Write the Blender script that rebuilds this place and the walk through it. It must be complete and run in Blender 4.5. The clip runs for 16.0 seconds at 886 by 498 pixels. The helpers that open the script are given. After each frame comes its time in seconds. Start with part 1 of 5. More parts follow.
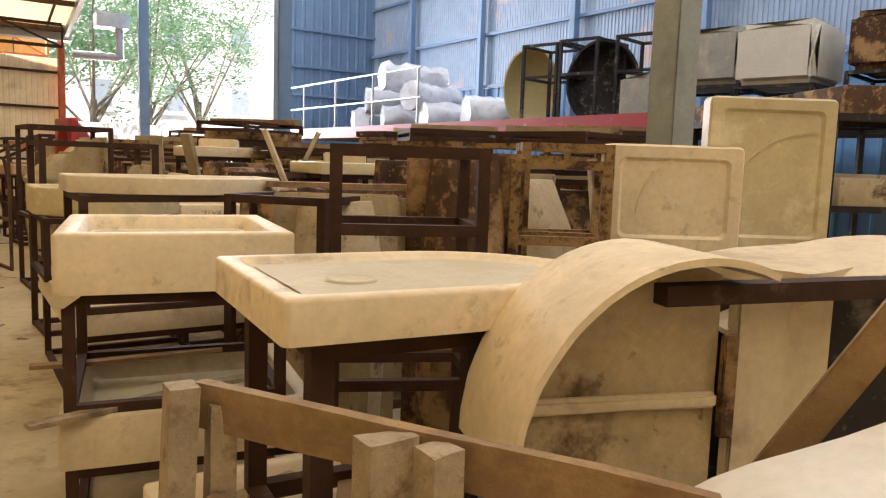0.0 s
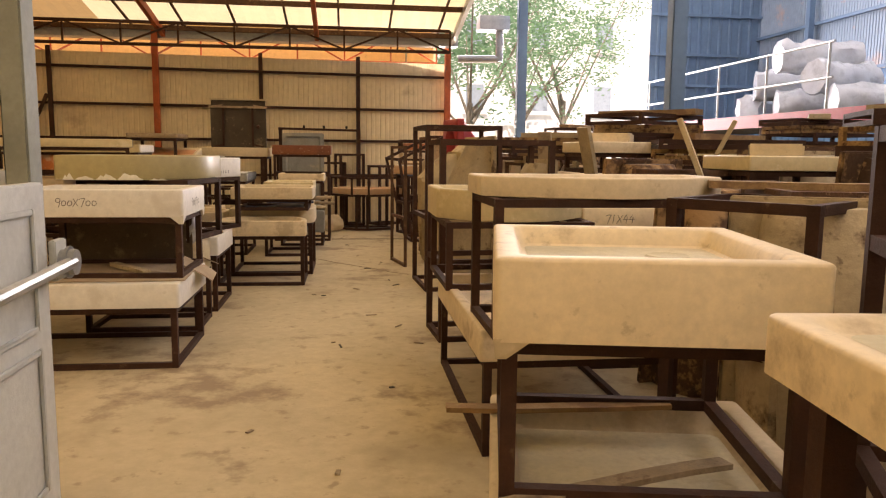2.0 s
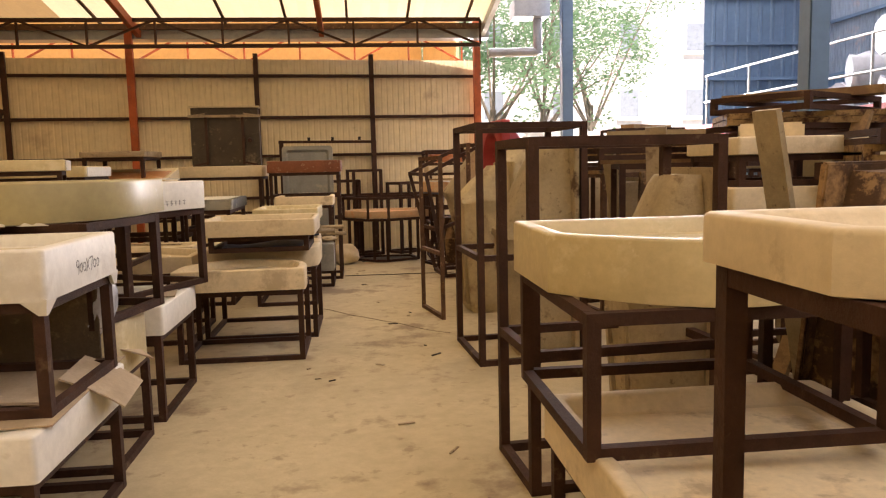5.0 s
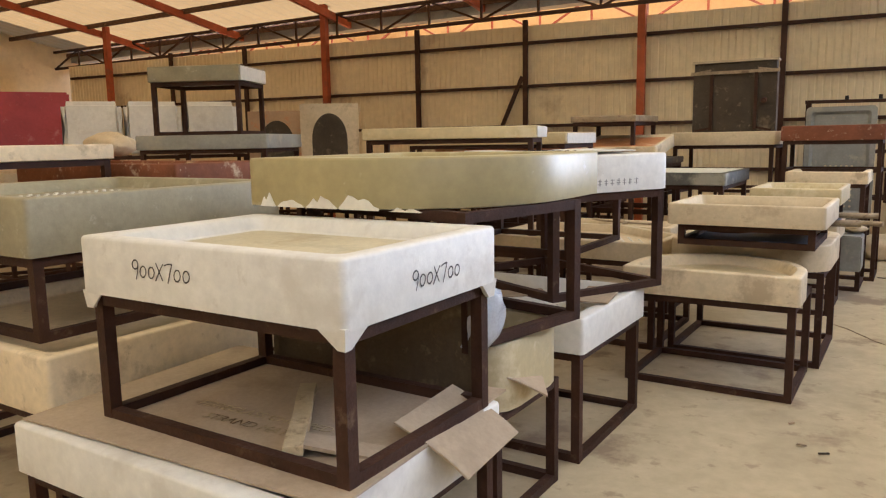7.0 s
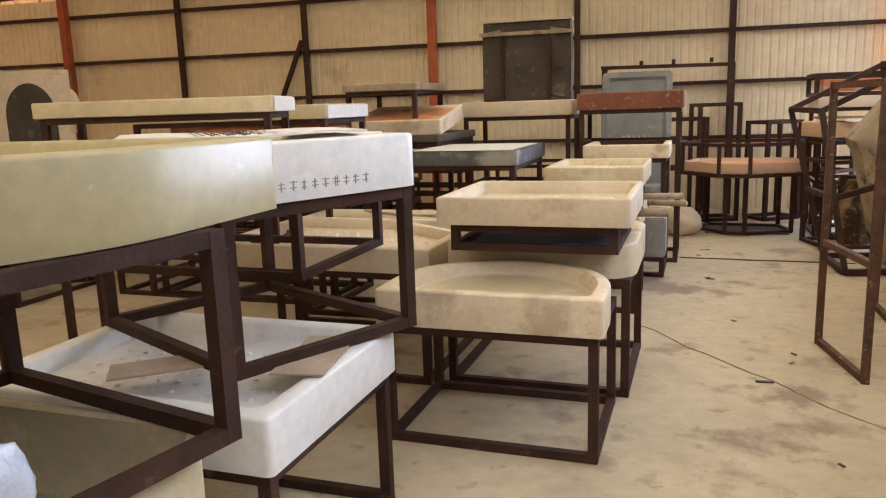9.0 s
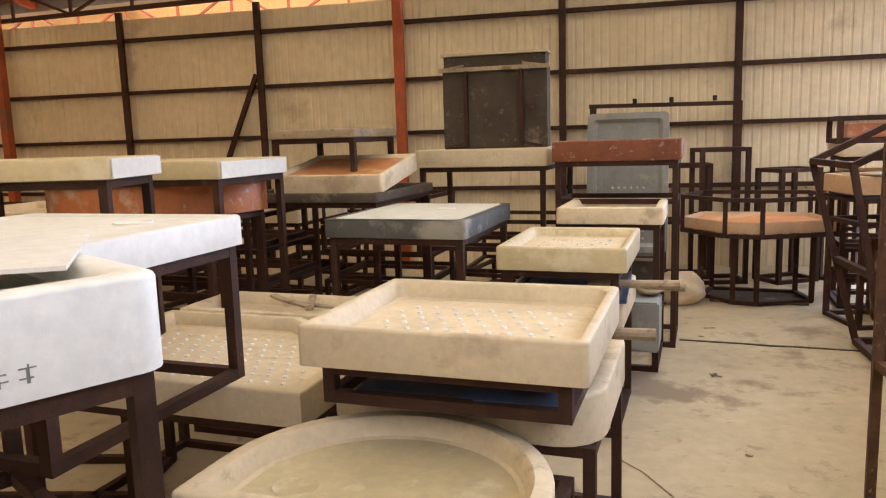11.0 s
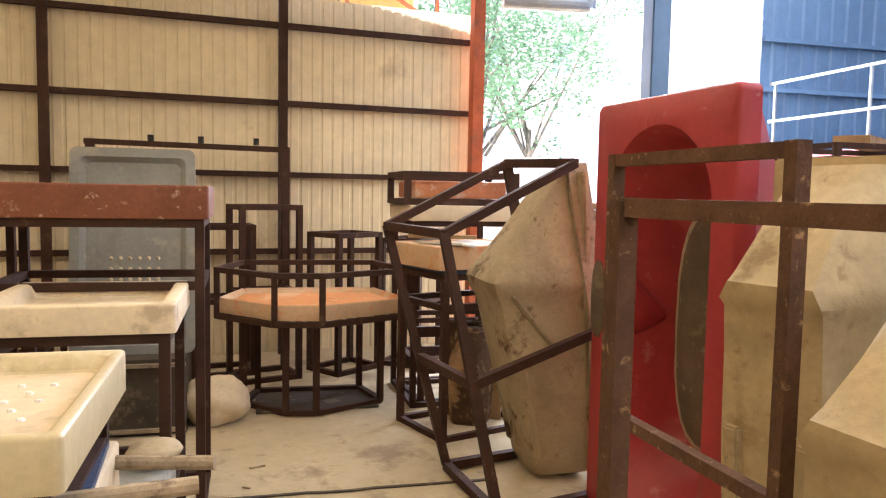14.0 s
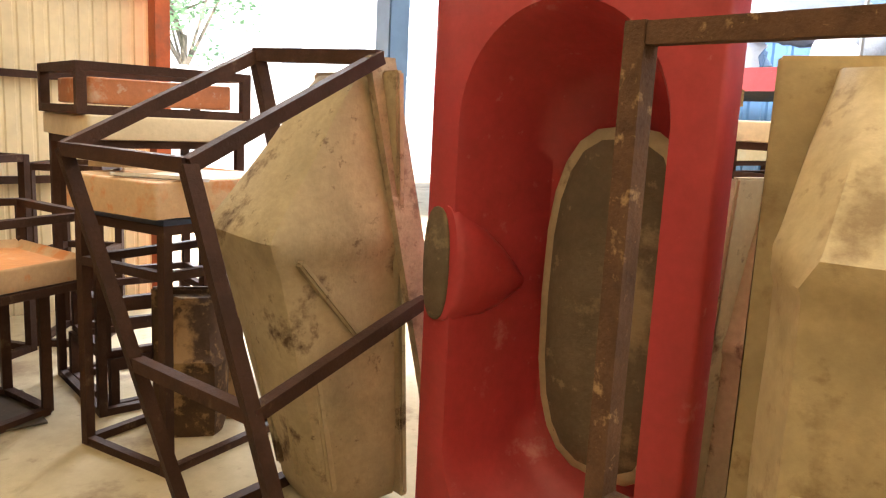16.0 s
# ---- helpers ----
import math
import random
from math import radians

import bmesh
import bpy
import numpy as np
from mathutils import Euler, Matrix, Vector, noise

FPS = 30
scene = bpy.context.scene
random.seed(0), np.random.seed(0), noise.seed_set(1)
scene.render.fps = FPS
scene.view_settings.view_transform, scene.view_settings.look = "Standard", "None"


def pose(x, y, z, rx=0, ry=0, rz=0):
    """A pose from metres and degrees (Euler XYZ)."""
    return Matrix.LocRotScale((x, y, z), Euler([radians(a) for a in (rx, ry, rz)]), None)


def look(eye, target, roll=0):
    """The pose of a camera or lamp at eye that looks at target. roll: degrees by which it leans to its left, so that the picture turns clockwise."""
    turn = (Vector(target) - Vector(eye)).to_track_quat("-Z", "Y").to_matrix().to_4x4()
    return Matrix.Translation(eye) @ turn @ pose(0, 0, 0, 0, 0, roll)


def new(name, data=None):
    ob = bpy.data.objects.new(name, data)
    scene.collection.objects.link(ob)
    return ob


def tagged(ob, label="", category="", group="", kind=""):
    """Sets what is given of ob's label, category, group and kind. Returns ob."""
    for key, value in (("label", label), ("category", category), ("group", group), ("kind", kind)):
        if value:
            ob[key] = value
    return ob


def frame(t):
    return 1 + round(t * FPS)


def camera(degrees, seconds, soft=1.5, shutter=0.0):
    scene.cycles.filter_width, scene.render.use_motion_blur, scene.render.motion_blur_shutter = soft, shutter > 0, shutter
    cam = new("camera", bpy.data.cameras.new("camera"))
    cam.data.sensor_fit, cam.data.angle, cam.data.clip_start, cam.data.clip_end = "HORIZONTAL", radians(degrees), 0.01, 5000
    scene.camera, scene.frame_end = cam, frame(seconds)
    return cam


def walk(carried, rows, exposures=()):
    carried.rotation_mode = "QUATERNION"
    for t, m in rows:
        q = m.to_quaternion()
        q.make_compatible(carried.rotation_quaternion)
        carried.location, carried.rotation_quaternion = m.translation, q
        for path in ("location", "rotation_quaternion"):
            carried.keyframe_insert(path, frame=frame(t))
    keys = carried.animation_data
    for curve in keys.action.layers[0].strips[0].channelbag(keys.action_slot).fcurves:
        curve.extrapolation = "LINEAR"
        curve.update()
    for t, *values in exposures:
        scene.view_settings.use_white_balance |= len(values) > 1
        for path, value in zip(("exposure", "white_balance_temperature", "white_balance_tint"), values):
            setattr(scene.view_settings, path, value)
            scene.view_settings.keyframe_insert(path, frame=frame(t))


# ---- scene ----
cam = camera(61.3, 16.0, 1.2)
PATH = [
    (0, (0.559, 0.441, 1.315), (1.666, 2.09, 1.086), 1.9),
    (0.5, (0.57, 0.468, 1.308), (1.571, 2.193, 1.172), 2.3),
    (1, (0.515, 0.639, 1.311), (1.261, 2.486, 1.131), 1.5),
    (1.5, (0.517, 0.963, 1.288), (0.997, 2.888, 1.034), 0.5),
    (2, (0.502, 1.324, 1.294), (0.756, 3.291, 1.037), 0.6),
    (2.5, (0.394, 1.688, 1.292), (0.606, 3.661, 1.038), -0.5),
    (3, (0.38, 2.063, 1.297), (0.624, 4.033, 1.054), -1.2),
    (3.2, (0.392, 2.208, 1.295), (0.683, 4.173, 1.058), -1.1),
    (5.3, (0.53, 3.762, 1.283), (0.695, 5.743, 1.061), -1.4),
    (5.5, (0.544, 3.894, 1.295), (0.553, 5.882, 1.071), -1.6),
    (6, (0.52, 4.202, 1.297), (0.157, 6.153, 1.045), -1.1),
    (6.5, (0.506, 4.431, 1.297), (-0.272, 6.253, 1.023), -0.9),
    (7, (0.552, 4.734, 1.301), (-0.514, 6.401, 1.012), -1.0),
    (7.5, (0.503, 5.0, 1.302), (-0.512, 6.696, 1.002), -2.4),
    (8, (0.428, 5.311, 1.306), (-0.43, 7.088, 0.984), -2.2),
    (8.5, (0.4, 5.631, 1.303), (-0.345, 7.453, 0.952), -2.2),
    (9, (0.41, 6.005, 1.301), (-0.233, 7.861, 0.928), -1.9),
    (9.2, (0.439, 6.149, 1.282), (-0.193, 8.01, 0.911), -1.7),
    (11.3, (0.404, 7.39, 1.44), (-0.255, 9.256, 1.146), -1.7),
    (11.5, (0.394, 7.519, 1.419), (-0.269, 9.384, 1.126), -1.5),
    (12, (0.34, 7.862, 1.415), (-0.229, 9.761, 1.149), -1.2),
    (12.5, (0.327, 8.158, 1.374), (0.124, 10.132, 1.12), 0.1),
    (13, (0.335, 8.457, 1.366), (0.529, 10.434, 1.134), -0.0),
    (13.5, (0.407, 8.77, 1.366), (0.796, 10.726, 1.21), 0.8),
    (14, (0.417, 9.109, 1.363), (0.929, 11.036, 1.211), 1.1),
    (14.5, (0.496, 9.452, 1.333), (1.092, 11.354, 1.18), 1.5),
    (15, (0.581, 9.775, 1.339), (1.313, 11.63, 1.186), 2.3),
    (15.5, (0.526, 10.111, 1.352), (1.643, 11.754, 1.118), 2.7),
    (16, (0.496, 10.408, 1.32), (1.8, 11.888, 0.986), 2.9),
]
EXPOSURES = [(0, 0.95, 6500, 18), (0.5, 0.83, 7500, 25), (1.5, 0.82, 7400, 25), (5.5, 1.03, 6900, 25), (6.0, 1.12, 6200, 20), (7.0, 1.19, 5500, 17), (9.0, 1.41, 5400, 19), (12.5, 1.46, 5600, 20), (14.5, 1.65, 6100, 20), (15.5, 1.65, 6600, 16), (16.0, 1.85, 6300, 14)]
walk(cam, [(t, look(eye, target, roll)) for t, eye, target, roll in PATH], EXPOSURES)

# ---- world and sun ----
world = bpy.data.worlds.new("sky")
scene.world = world
world.use_nodes = True
wn = world.node_tree.nodes
sky = wn.new("ShaderNodeTexSky")
sky.sky_type = "NISHITA"
sky.sun_disc = False
sky.sun_elevation = radians(58)
sky.sun_rotation = radians(200)
wn["Background"].inputs["Strength"].default_value = 0.15
world.node_tree.links.new(sky.outputs["Color"], wn["Background"].inputs["Color"])
sun = new("sun", bpy.data.lights.new("sun", "SUN"))
sun.data.energy = 5.0
sun.data.angle = radians(0.5)
sun.data.color = (1.0, 0.95, 0.86)
# the sun stands behind the camera to the left, high up
sun.matrix_world = look((-3, -8, 14), (0, 0, 0))


# sky light that enters by the great opening
door_light = new("opening_light", bpy.data.lights.new("opening_light", "AREA"))
door_light.data.shape = "RECTANGLE"
door_light.data.size, door_light.data.size_y = 4.8, 4.6
door_light.data.energy = 680
door_light.data.color = (0.92, 0.96, 1.0)
door_light.matrix_world = look((4.95, 18.2, 3.6), (2.5, 8.0, 0.6))


# ---- materials ----
def mat(name, color, rough=0.7, metal=0.0, var=0.25, scale=6.0, stain=None, stain_at=0.6, stain_scale=1.6, bump=0.15, bump_scale=60.0, spread=0.12, grime=0.5):
    """A procedural surface: base colour with fine and broad variation, optional stains, bump, and a shift from thing to thing."""
    m = bpy.data.materials.new(name)
    m.use_nodes = True
    nt = m.node_tree
    b = nt.nodes["Principled BSDF"]
    b.inputs["Roughness"].default_value = rough
    b.inputs["Metallic"].default_value = metal
    b.inputs["Specular IOR Level"].default_value = 0.22 if rough > 0.5 else 0.45
    co = nt.nodes.new("ShaderNodeTexCoord")
    info = nt.nodes.new("ShaderNodeObjectInfo")
    shift = nt.nodes.new("ShaderNodeVectorMath")
    shift.operation = "MULTIPLY_ADD"
    nt.links.new(info.outputs["Random"], shift.inputs[0])
    shift.inputs[1].default_value = (17, 31, 23)
    nt.links.new(co.outputs["Object"], shift.inputs[2])
    def tex(s, detail, seed):
        n = nt.nodes.new("ShaderNodeTexNoise")
        n.inputs["Scale"].default_value = s
        n.inputs["Detail"].default_value = detail
        n.inputs["Roughness"].default_value = 0.65
        nt.links.new(shift.outputs[0], n.inputs["Vector"])
        return n.outputs["Fac"]
    def ramp(src, a, c):
        r = nt.nodes.new("ShaderNodeMapRange")
        r.inputs["From Min"].default_value, r.inputs["From Max"].default_value = a, c
        nt.links.new(src, r.inputs["Value"])
        return r.outputs["Result"]
    def mix(f, a, c, mode="MIX"):
        x = nt.nodes.new("ShaderNodeMix")
        x.data_type, x.blend_type = "RGBA", mode
        for val, sock in ((f, x.inputs[0]), (a, x.inputs[6]), (c, x.inputs[7])):
            if isinstance(val, (tuple, float, int)):
                sock.default_value = (*val, 1) if isinstance(val, tuple) else val
            else:
                nt.links.new(val, sock)
        return x.outputs[2]
    dark = tuple(c * (1 - var) for c in color)
    light = tuple(min(1, c * (1 + var * 0.6)) for c in color)
    col = mix(ramp(tex(scale, 8, 0), 0.3, 0.7), dark, light)
    col = mix(ramp(tex(scale * 12, 6, 1), 0.35, 0.65), col, mix(0.25, col, (dark[0] * 0.6, dark[1] * 0.6, dark[2] * 0.6)))
    hs = nt.nodes.new("ShaderNodeHueSaturation")
    val = nt.nodes.new("ShaderNodeMapRange")
    val.inputs["To Min"].default_value, val.inputs["To Max"].default_value = 1 - spread, 1 + spread
    nt.links.new(info.outputs["Random"], val.inputs["Value"])
    nt.links.new(val.outputs["Result"], hs.inputs["Value"])
    nt.links.new(col, hs.inputs["Color"])
    col = hs.outputs["Color"]
    soot = tuple(c * 0.5 for c in dark)
    col = mix(ramp(tex(scale * 0.8, 10, 5), 0.52, 0.72), col, mix(grime, col, soot))
    if stain:
        col = mix(ramp(tex(stain_scale, 10, 2), stain_at - 0.06, stain_at + 0.03), col, stain)
        col = mix(ramp(tex(stain_scale * 4.3, 8, 6), stain_at - 0.02, stain_at + 0.06), col, mix(0.7, col, stain))
    nt.links.new(col, b.inputs["Base Color"])
    nt.links.new(ramp(tex(scale * 3, 5, 3), -0.3, 1.6), b.inputs["Roughness"]) if rough is None else None
    bp = nt.nodes.new("ShaderNodeBump")
    bp.inputs["Strength"].default_value = bump
    bp.inputs["Distance"].default_value = 0.01
    nt.links.new(tex(bump_scale, 6, 4), bp.inputs["Height"])
    nt.links.new(bp.outputs["Normal"], b.inputs["Normal"])
    return m


def sheet_mat(name, color, through_color, share):
    """A fibreglass roof sheet that lets diffuse daylight through."""
    m = mat(name, color, 0.5, var=0.2, scale=2.0, bump=0.05)
    nt = m.node_tree
    tr = nt.nodes.new("ShaderNodeBsdfTranslucent")
    n = nt.nodes.new("ShaderNodeTexNoise")
    n.inputs["Scale"].default_value = 1.3
    n.inputs["Detail"].default_value = 6
    co = nt.nodes.new("ShaderNodeTexCoord")
    nt.links.new(co.outputs["Object"], n.inputs["Vector"])
    cr = nt.nodes.new("ShaderNodeMix")
    cr.data_type = "RGBA"
    cr.inputs[6].default_value = (*[c * 0.75 for c in through_color], 1)
    cr.inputs[7].default_value = (*through_color, 1)
    nt.links.new(n.outputs["Fac"], cr.inputs[0])
    nt.links.new(cr.outputs[2], tr.inputs["Color"])
    ms = nt.nodes.new("ShaderNodeMixShader")
    ms.inputs[0].default_value = share
    nt.links.new(nt.nodes["Principled BSDF"].outputs[0], ms.inputs[1])
    nt.links.new(tr.outputs[0], ms.inputs[2])
    nt.links.new(ms.outputs[0], nt.nodes["Material Output"].inputs["Surface"])
    return m


def film_mat(name):
    """Crumpled clear plastic film."""
    m = mat(name, (0.8, 0.84, 0.9), 0.15, var=0.08, scale=9.0, bump=0.9, bump_scale=11)
    m.node_tree.nodes["Principled BSDF"].inputs["Transmission Weight"].default_value = 0.25
    return m


CONCRETE = mat("concrete_floor", (0.54, 0.44, 0.275), 0.85, var=0.16, scale=1.1, stain=(0.30, 0.225, 0.145), stain_at=0.61, stain_scale=1.9, bump=0.25, bump_scale=35, spread=0.0)
CREAM = mat("cream_resin", (0.72, 0.59, 0.385), 0.6, grime=0.35, var=0.14, scale=3.0, stain=(0.46, 0.36, 0.23), stain_at=0.62, stain_scale=3.0, bump=0.12, bump_scale=25)
WHITE = mat("white_resin", (0.79, 0.76, 0.68), 0.5, grime=0.16, var=0.07, scale=2.2, stain=(0.64, 0.60, 0.52), stain_at=0.63, stain_scale=3.0, bump=0.12, bump_scale=25, spread=0.04)
YELLOWED = mat("yellowed_resin", (0.60, 0.49, 0.27), 0.4, var=0.15, scale=2.5, stain=(0.65, 0.56, 0.36), stain_at=0.62, stain_scale=3.0, bump=0.1, bump_scale=22)
OLIVE = mat("olive_resin", (0.46, 0.38, 0.18), 0.38, var=0.14, scale=2.0, grime=0.3, stain=(0.60, 0.55, 0.40), stain_at=0.66, stain_scale=2.2, bump=0.08, bump_scale=22)
BASIN_DUST = mat("dusty_basin", (0.62, 0.55, 0.37), 0.7, var=0.12, scale=4.0, stain=(0.50, 0.42, 0.27), stain_at=0.6, stain_scale=3.0)
STEEL = mat("brown_painted_steel", (0.06, 0.027, 0.016), 0.7, 0.0, var=0.35, scale=9.0, stain=(0.13, 0.085, 0.05), stain_at=0.68, stain_scale=9.0, bump=0.3, bump_scale=70)
OCHRE_STEEL = mat("ochre_painted_rusty_steel", (0.34, 0.21, 0.085), 0.75, 0.0, var=0.3, scale=12.0, stain=(0.07, 0.03, 0.016), stain_at=0.57, stain_scale=9.0, bump=0.5, bump_scale=60)
RUST = mat("rusty_steel", (0.13, 0.068, 0.038), 0.75, 0.0, var=0.4, scale=14.0, stain=(0.34, 0.22, 0.11), stain_at=0.66, stain_scale=26.0, bump=0.5, bump_scale=60)
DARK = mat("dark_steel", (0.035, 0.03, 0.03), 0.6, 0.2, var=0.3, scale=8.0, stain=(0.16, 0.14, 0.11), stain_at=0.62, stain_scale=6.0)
RED_STEEL = mat("red_primer_steel", (0.42, 0.10, 0.035), 0.6, var=0.25, scale=5.0, stain=(0.22, 0.09, 0.05), stain_at=0.62)
SIDING = mat("cream_sheet_siding", (0.80, 0.67, 0.43), 0.6, grime=0.15, var=0.07, scale=0.7, stain=(0.55, 0.43, 0.27), stain_at=0.68, stain_scale=1.1, bump=0.05, spread=0.03)
BLUE = mat("blue_sheet_siding", (0.12, 0.27, 0.49), 0.5, var=0.12, scale=0.8, stain=(0.42, 0.36, 0.36), stain_at=0.66, stain_scale=0.8, bump=0.05, spread=0.05)
BLUE_DARK = mat("dark_blue_sheet_siding", (0.14, 0.24, 0.38), 0.5, var=0.12, scale=0.8, bump=0.05)
PALE_SHEET = mat("pale_sheet_siding", (0.28, 0.38, 0.51), 0.5, var=0.1, scale=0.6, stain=(0.5, 0.38, 0.35), stain_at=0.66, stain_scale=0.7, bump=0.05)
CLAY = mat("dusty_grey_brown_mould", (0.45, 0.355, 0.215), 0.85, var=0.25, scale=4.0, stain=(0.10, 0.06, 0.035), stain_at=0.635, stain_scale=4.0, bump=0.5, bump_scale=22)
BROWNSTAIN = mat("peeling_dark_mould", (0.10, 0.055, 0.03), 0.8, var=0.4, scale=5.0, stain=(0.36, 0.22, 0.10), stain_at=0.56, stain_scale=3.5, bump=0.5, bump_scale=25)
STAINED = mat("stained_brown_panel", (0.53, 0.42, 0.25), 0.85, var=0.3, scale=4.0, stain=(0.12, 0.07, 0.035), stain_at=0.62, stain_scale=3.2, bump=0.5, bump_scale=22)
GREYOLIVE = mat("grey_olive_resin", (0.34, 0.30, 0.19), 0.5, var=0.2, scale=3.0, stain=(0.5, 0.44, 0.32), stain_at=0.64, stain_scale=4.0)
BEIGE_MOULD = mat("smooth_beige_mould", (0.46, 0.36, 0.20), 0.7, var=0.22, scale=2.5, stain=(0.27, 0.19, 0.10), stain_at=0.61, stain_scale=3.0, bump=0.3, bump_scale=20)
RED_MOULD = mat("red_gelcoat", (0.40, 0.038, 0.042), 0.45, var=0.18, scale=3.0, stain=(0.43, 0.14, 0.12), stain_at=0.66, stain_scale=5.0, bump=0.12, bump_scale=30)
BLACKFELT = mat("grey_black_headrest", (0.10, 0.085, 0.065), 0.8, var=0.25, scale=6.0, stain=(0.25, 0.2, 0.13), stain_at=0.6, stain_scale=5.0, bump=0.4)
ORANGE_FADED = mat("faded_orange_resin", (0.60, 0.40, 0.23), 0.55, grime=0.3, var=0.15, scale=4.0, stain=(0.58, 0.24, 0.09), stain_at=0.6, stain_scale=4.0)
ORANGE_FLOOR = mat("bright_orange_gelcoat", (0.66, 0.27, 0.085), 0.4, grime=0.2, var=0.15, scale=3.0, stain=(0.70, 0.45, 0.25), stain_at=0.6, stain_scale=2.5)
PADFELT = mat("worn_brown_pad", (0.13, 0.095, 0.06), 0.85, var=0.3, scale=5.0, stain=(0.24, 0.175, 0.10), stain_at=0.62, stain_scale=4.0, bump=0.5, bump_scale=45)
ORANGE = mat("orange_gelcoat", (0.56, 0.19, 0.06), 0.5, var=0.2, scale=4.0, stain=(0.60, 0.42, 0.28), stain_at=0.6, stain_scale=4.0)
BROWNRED = mat("worn_red_brown_board", (0.24, 0.085, 0.04), 0.65, var=0.3, scale=5.0, stain=(0.55, 0.42, 0.28), stain_at=0.64, stain_scale=6.0, bump=0.2)
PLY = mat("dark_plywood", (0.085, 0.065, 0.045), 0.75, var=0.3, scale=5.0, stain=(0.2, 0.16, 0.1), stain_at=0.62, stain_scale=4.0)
WOOD = mat("old_wood", (0.36, 0.23, 0.11), 0.75, var=0.3, scale=7.0, stain=(0.22, 0.13, 0.07), stain_at=0.58, stain_scale=5.0, bump=0.4, bump_scale=45)
GREYWOOD = mat("weathered_wood", (0.40, 0.31, 0.20), 0.85, var=0.3, scale=9.0, stain=(0.2, 0.14, 0.09), stain_at=0.6, stain_scale=8.0, bump=0.6, bump_scale=50)
CARD = mat("cardboard", (0.44, 0.34, 0.23), 0.9, var=0.12, scale=5.0, bump=0.2)
GREY = mat("grey_fibreglass", (0.30, 0.30, 0.27), 0.5, var=0.2, scale=4.0, stain=(0.42, 0.38, 0.3), stain_at=0.6)
GREYTOP = mat("grey_table_top", (0.72, 0.70, 0.60), 0.6, var=0.1, scale=4.0, grime=0.2)
BLUEPOLY = mat("blue_plastic_sheet", (0.06, 0.09, 0.17), 0.4, var=0.3, scale=6.0, bump=0.6, bump_scale=15)
DOORPAINT = mat("pale_grey_painted_metal", (0.55, 0.56, 0.52), 0.45, var=0.08, scale=3.0, stain=(0.35, 0.33, 0.28), stain_at=0.66)
GALV = mat("galvanised_steel", (0.42, 0.43, 0.43), 0.4, 0.6, var=0.15, scale=6.0)
GREENPOST = mat("grey_green_post", (0.30, 0.31, 0.26), 0.6, var=0.15, scale=3.0)
DARKSIDE = mat("dark_grey_mould_side", (0.11, 0.11, 0.10), 0.6, var=0.25, scale=6.0, stain=(0.3, 0.28, 0.22), stain_at=0.62)
INK = mat("black_marker_ink", (0.11, 0.10, 0.09), 0.6, var=0.1)
WORNINK = mat("worn_grey_stencil_ink", (0.30, 0.29, 0.26), 0.7, var=0.2)
REDINK = mat("red_marker_ink", (0.5, 0.08, 0.03), 0.6, var=0.1)
FILM = film_mat("clear_plastic_film")
ROOF_YELLOW = sheet_mat("yellow_fibreglass_sheet", (0.6, 0.52, 0.34), (0.66, 0.54, 0.31), 0.66)
ROOF_AMBER = sheet_mat("amber_fibreglass_sheet", (0.5, 0.34, 0.16), (0.36, 0.225, 0.09), 0.62)
ROOF_ORANGE = sheet_mat("orange_fibreglass_sheet", (0.6, 0.4, 0.2), (0.80, 0.46, 0.19), 0.7)
ROOF_CLEAR = sheet_mat("clear_fibreglass_sheet", (0.7, 0.72, 0.72), (0.97, 0.98, 1.0), 0.9)
ROOF_PALE = sheet_mat("pale_fibreglass_sheet", (0.5, 0.52, 0.55), (0.90, 0.90, 0.87), 0.85)
ROOF_METAL = mat("grey_roof_sheet", (0.35, 0.36, 0.36), 0.5, var=0.1, scale=1.0)
LEAF = sheet_mat("leaf", (0.11, 0.20, 0.10), (0.32, 0.55, 0.30), 0.5)
BARK = mat("bark", (0.25, 0.21, 0.16), 0.9, var=0.3, bump=0.6)
PLASTER = mat("white_plaster", (0.78, 0.76, 0.72), 0.8, var=0.06, scale=0.5)
WINDOW = mat("pale_window_glass", (0.3, 0.34, 0.38), 0.1, var=0.1)
EARTH = mat("pale_yard_ground", (0.55, 0.52, 0.46), 0.9, var=0.12, scale=0.4)


# ---- builders ----
def part(name, bm, material, parent=None, label=""):
    me = bpy.data.meshes.new(name)
    bmesh.ops.recalc_face_normals(bm, faces=bm.faces)
    bm.to_mesh(me)
    bm.free()
    me.materials.append(material)
    ob = new(name, me)
    if parent is not None:
        ob.parent = parent
    return tagged(ob, label) if label else ob


def thing(name, m, label, category, group="", kind=""):
    ob = new(name)
    ob.matrix_world = m
    return tagged(ob, label, category, group, kind)


def box(bm, x0, x1, y0, y1, z0, z1, m=None):
    vs = [bm.verts.new((x, y, z)) for z in (z0, z1) for y in (y0, y1) for x in (x0, x1)]
    if m is not None:
        for v in vs:
            v.co = m @ v.co
    for f in ((0, 1, 3, 2), (4, 5, 7, 6), (0, 1, 5, 4), (2, 3, 7, 6), (0, 2, 6, 4), (1, 3, 7, 5)):
        bm.faces.new([vs[i] for i in f])
    return bm


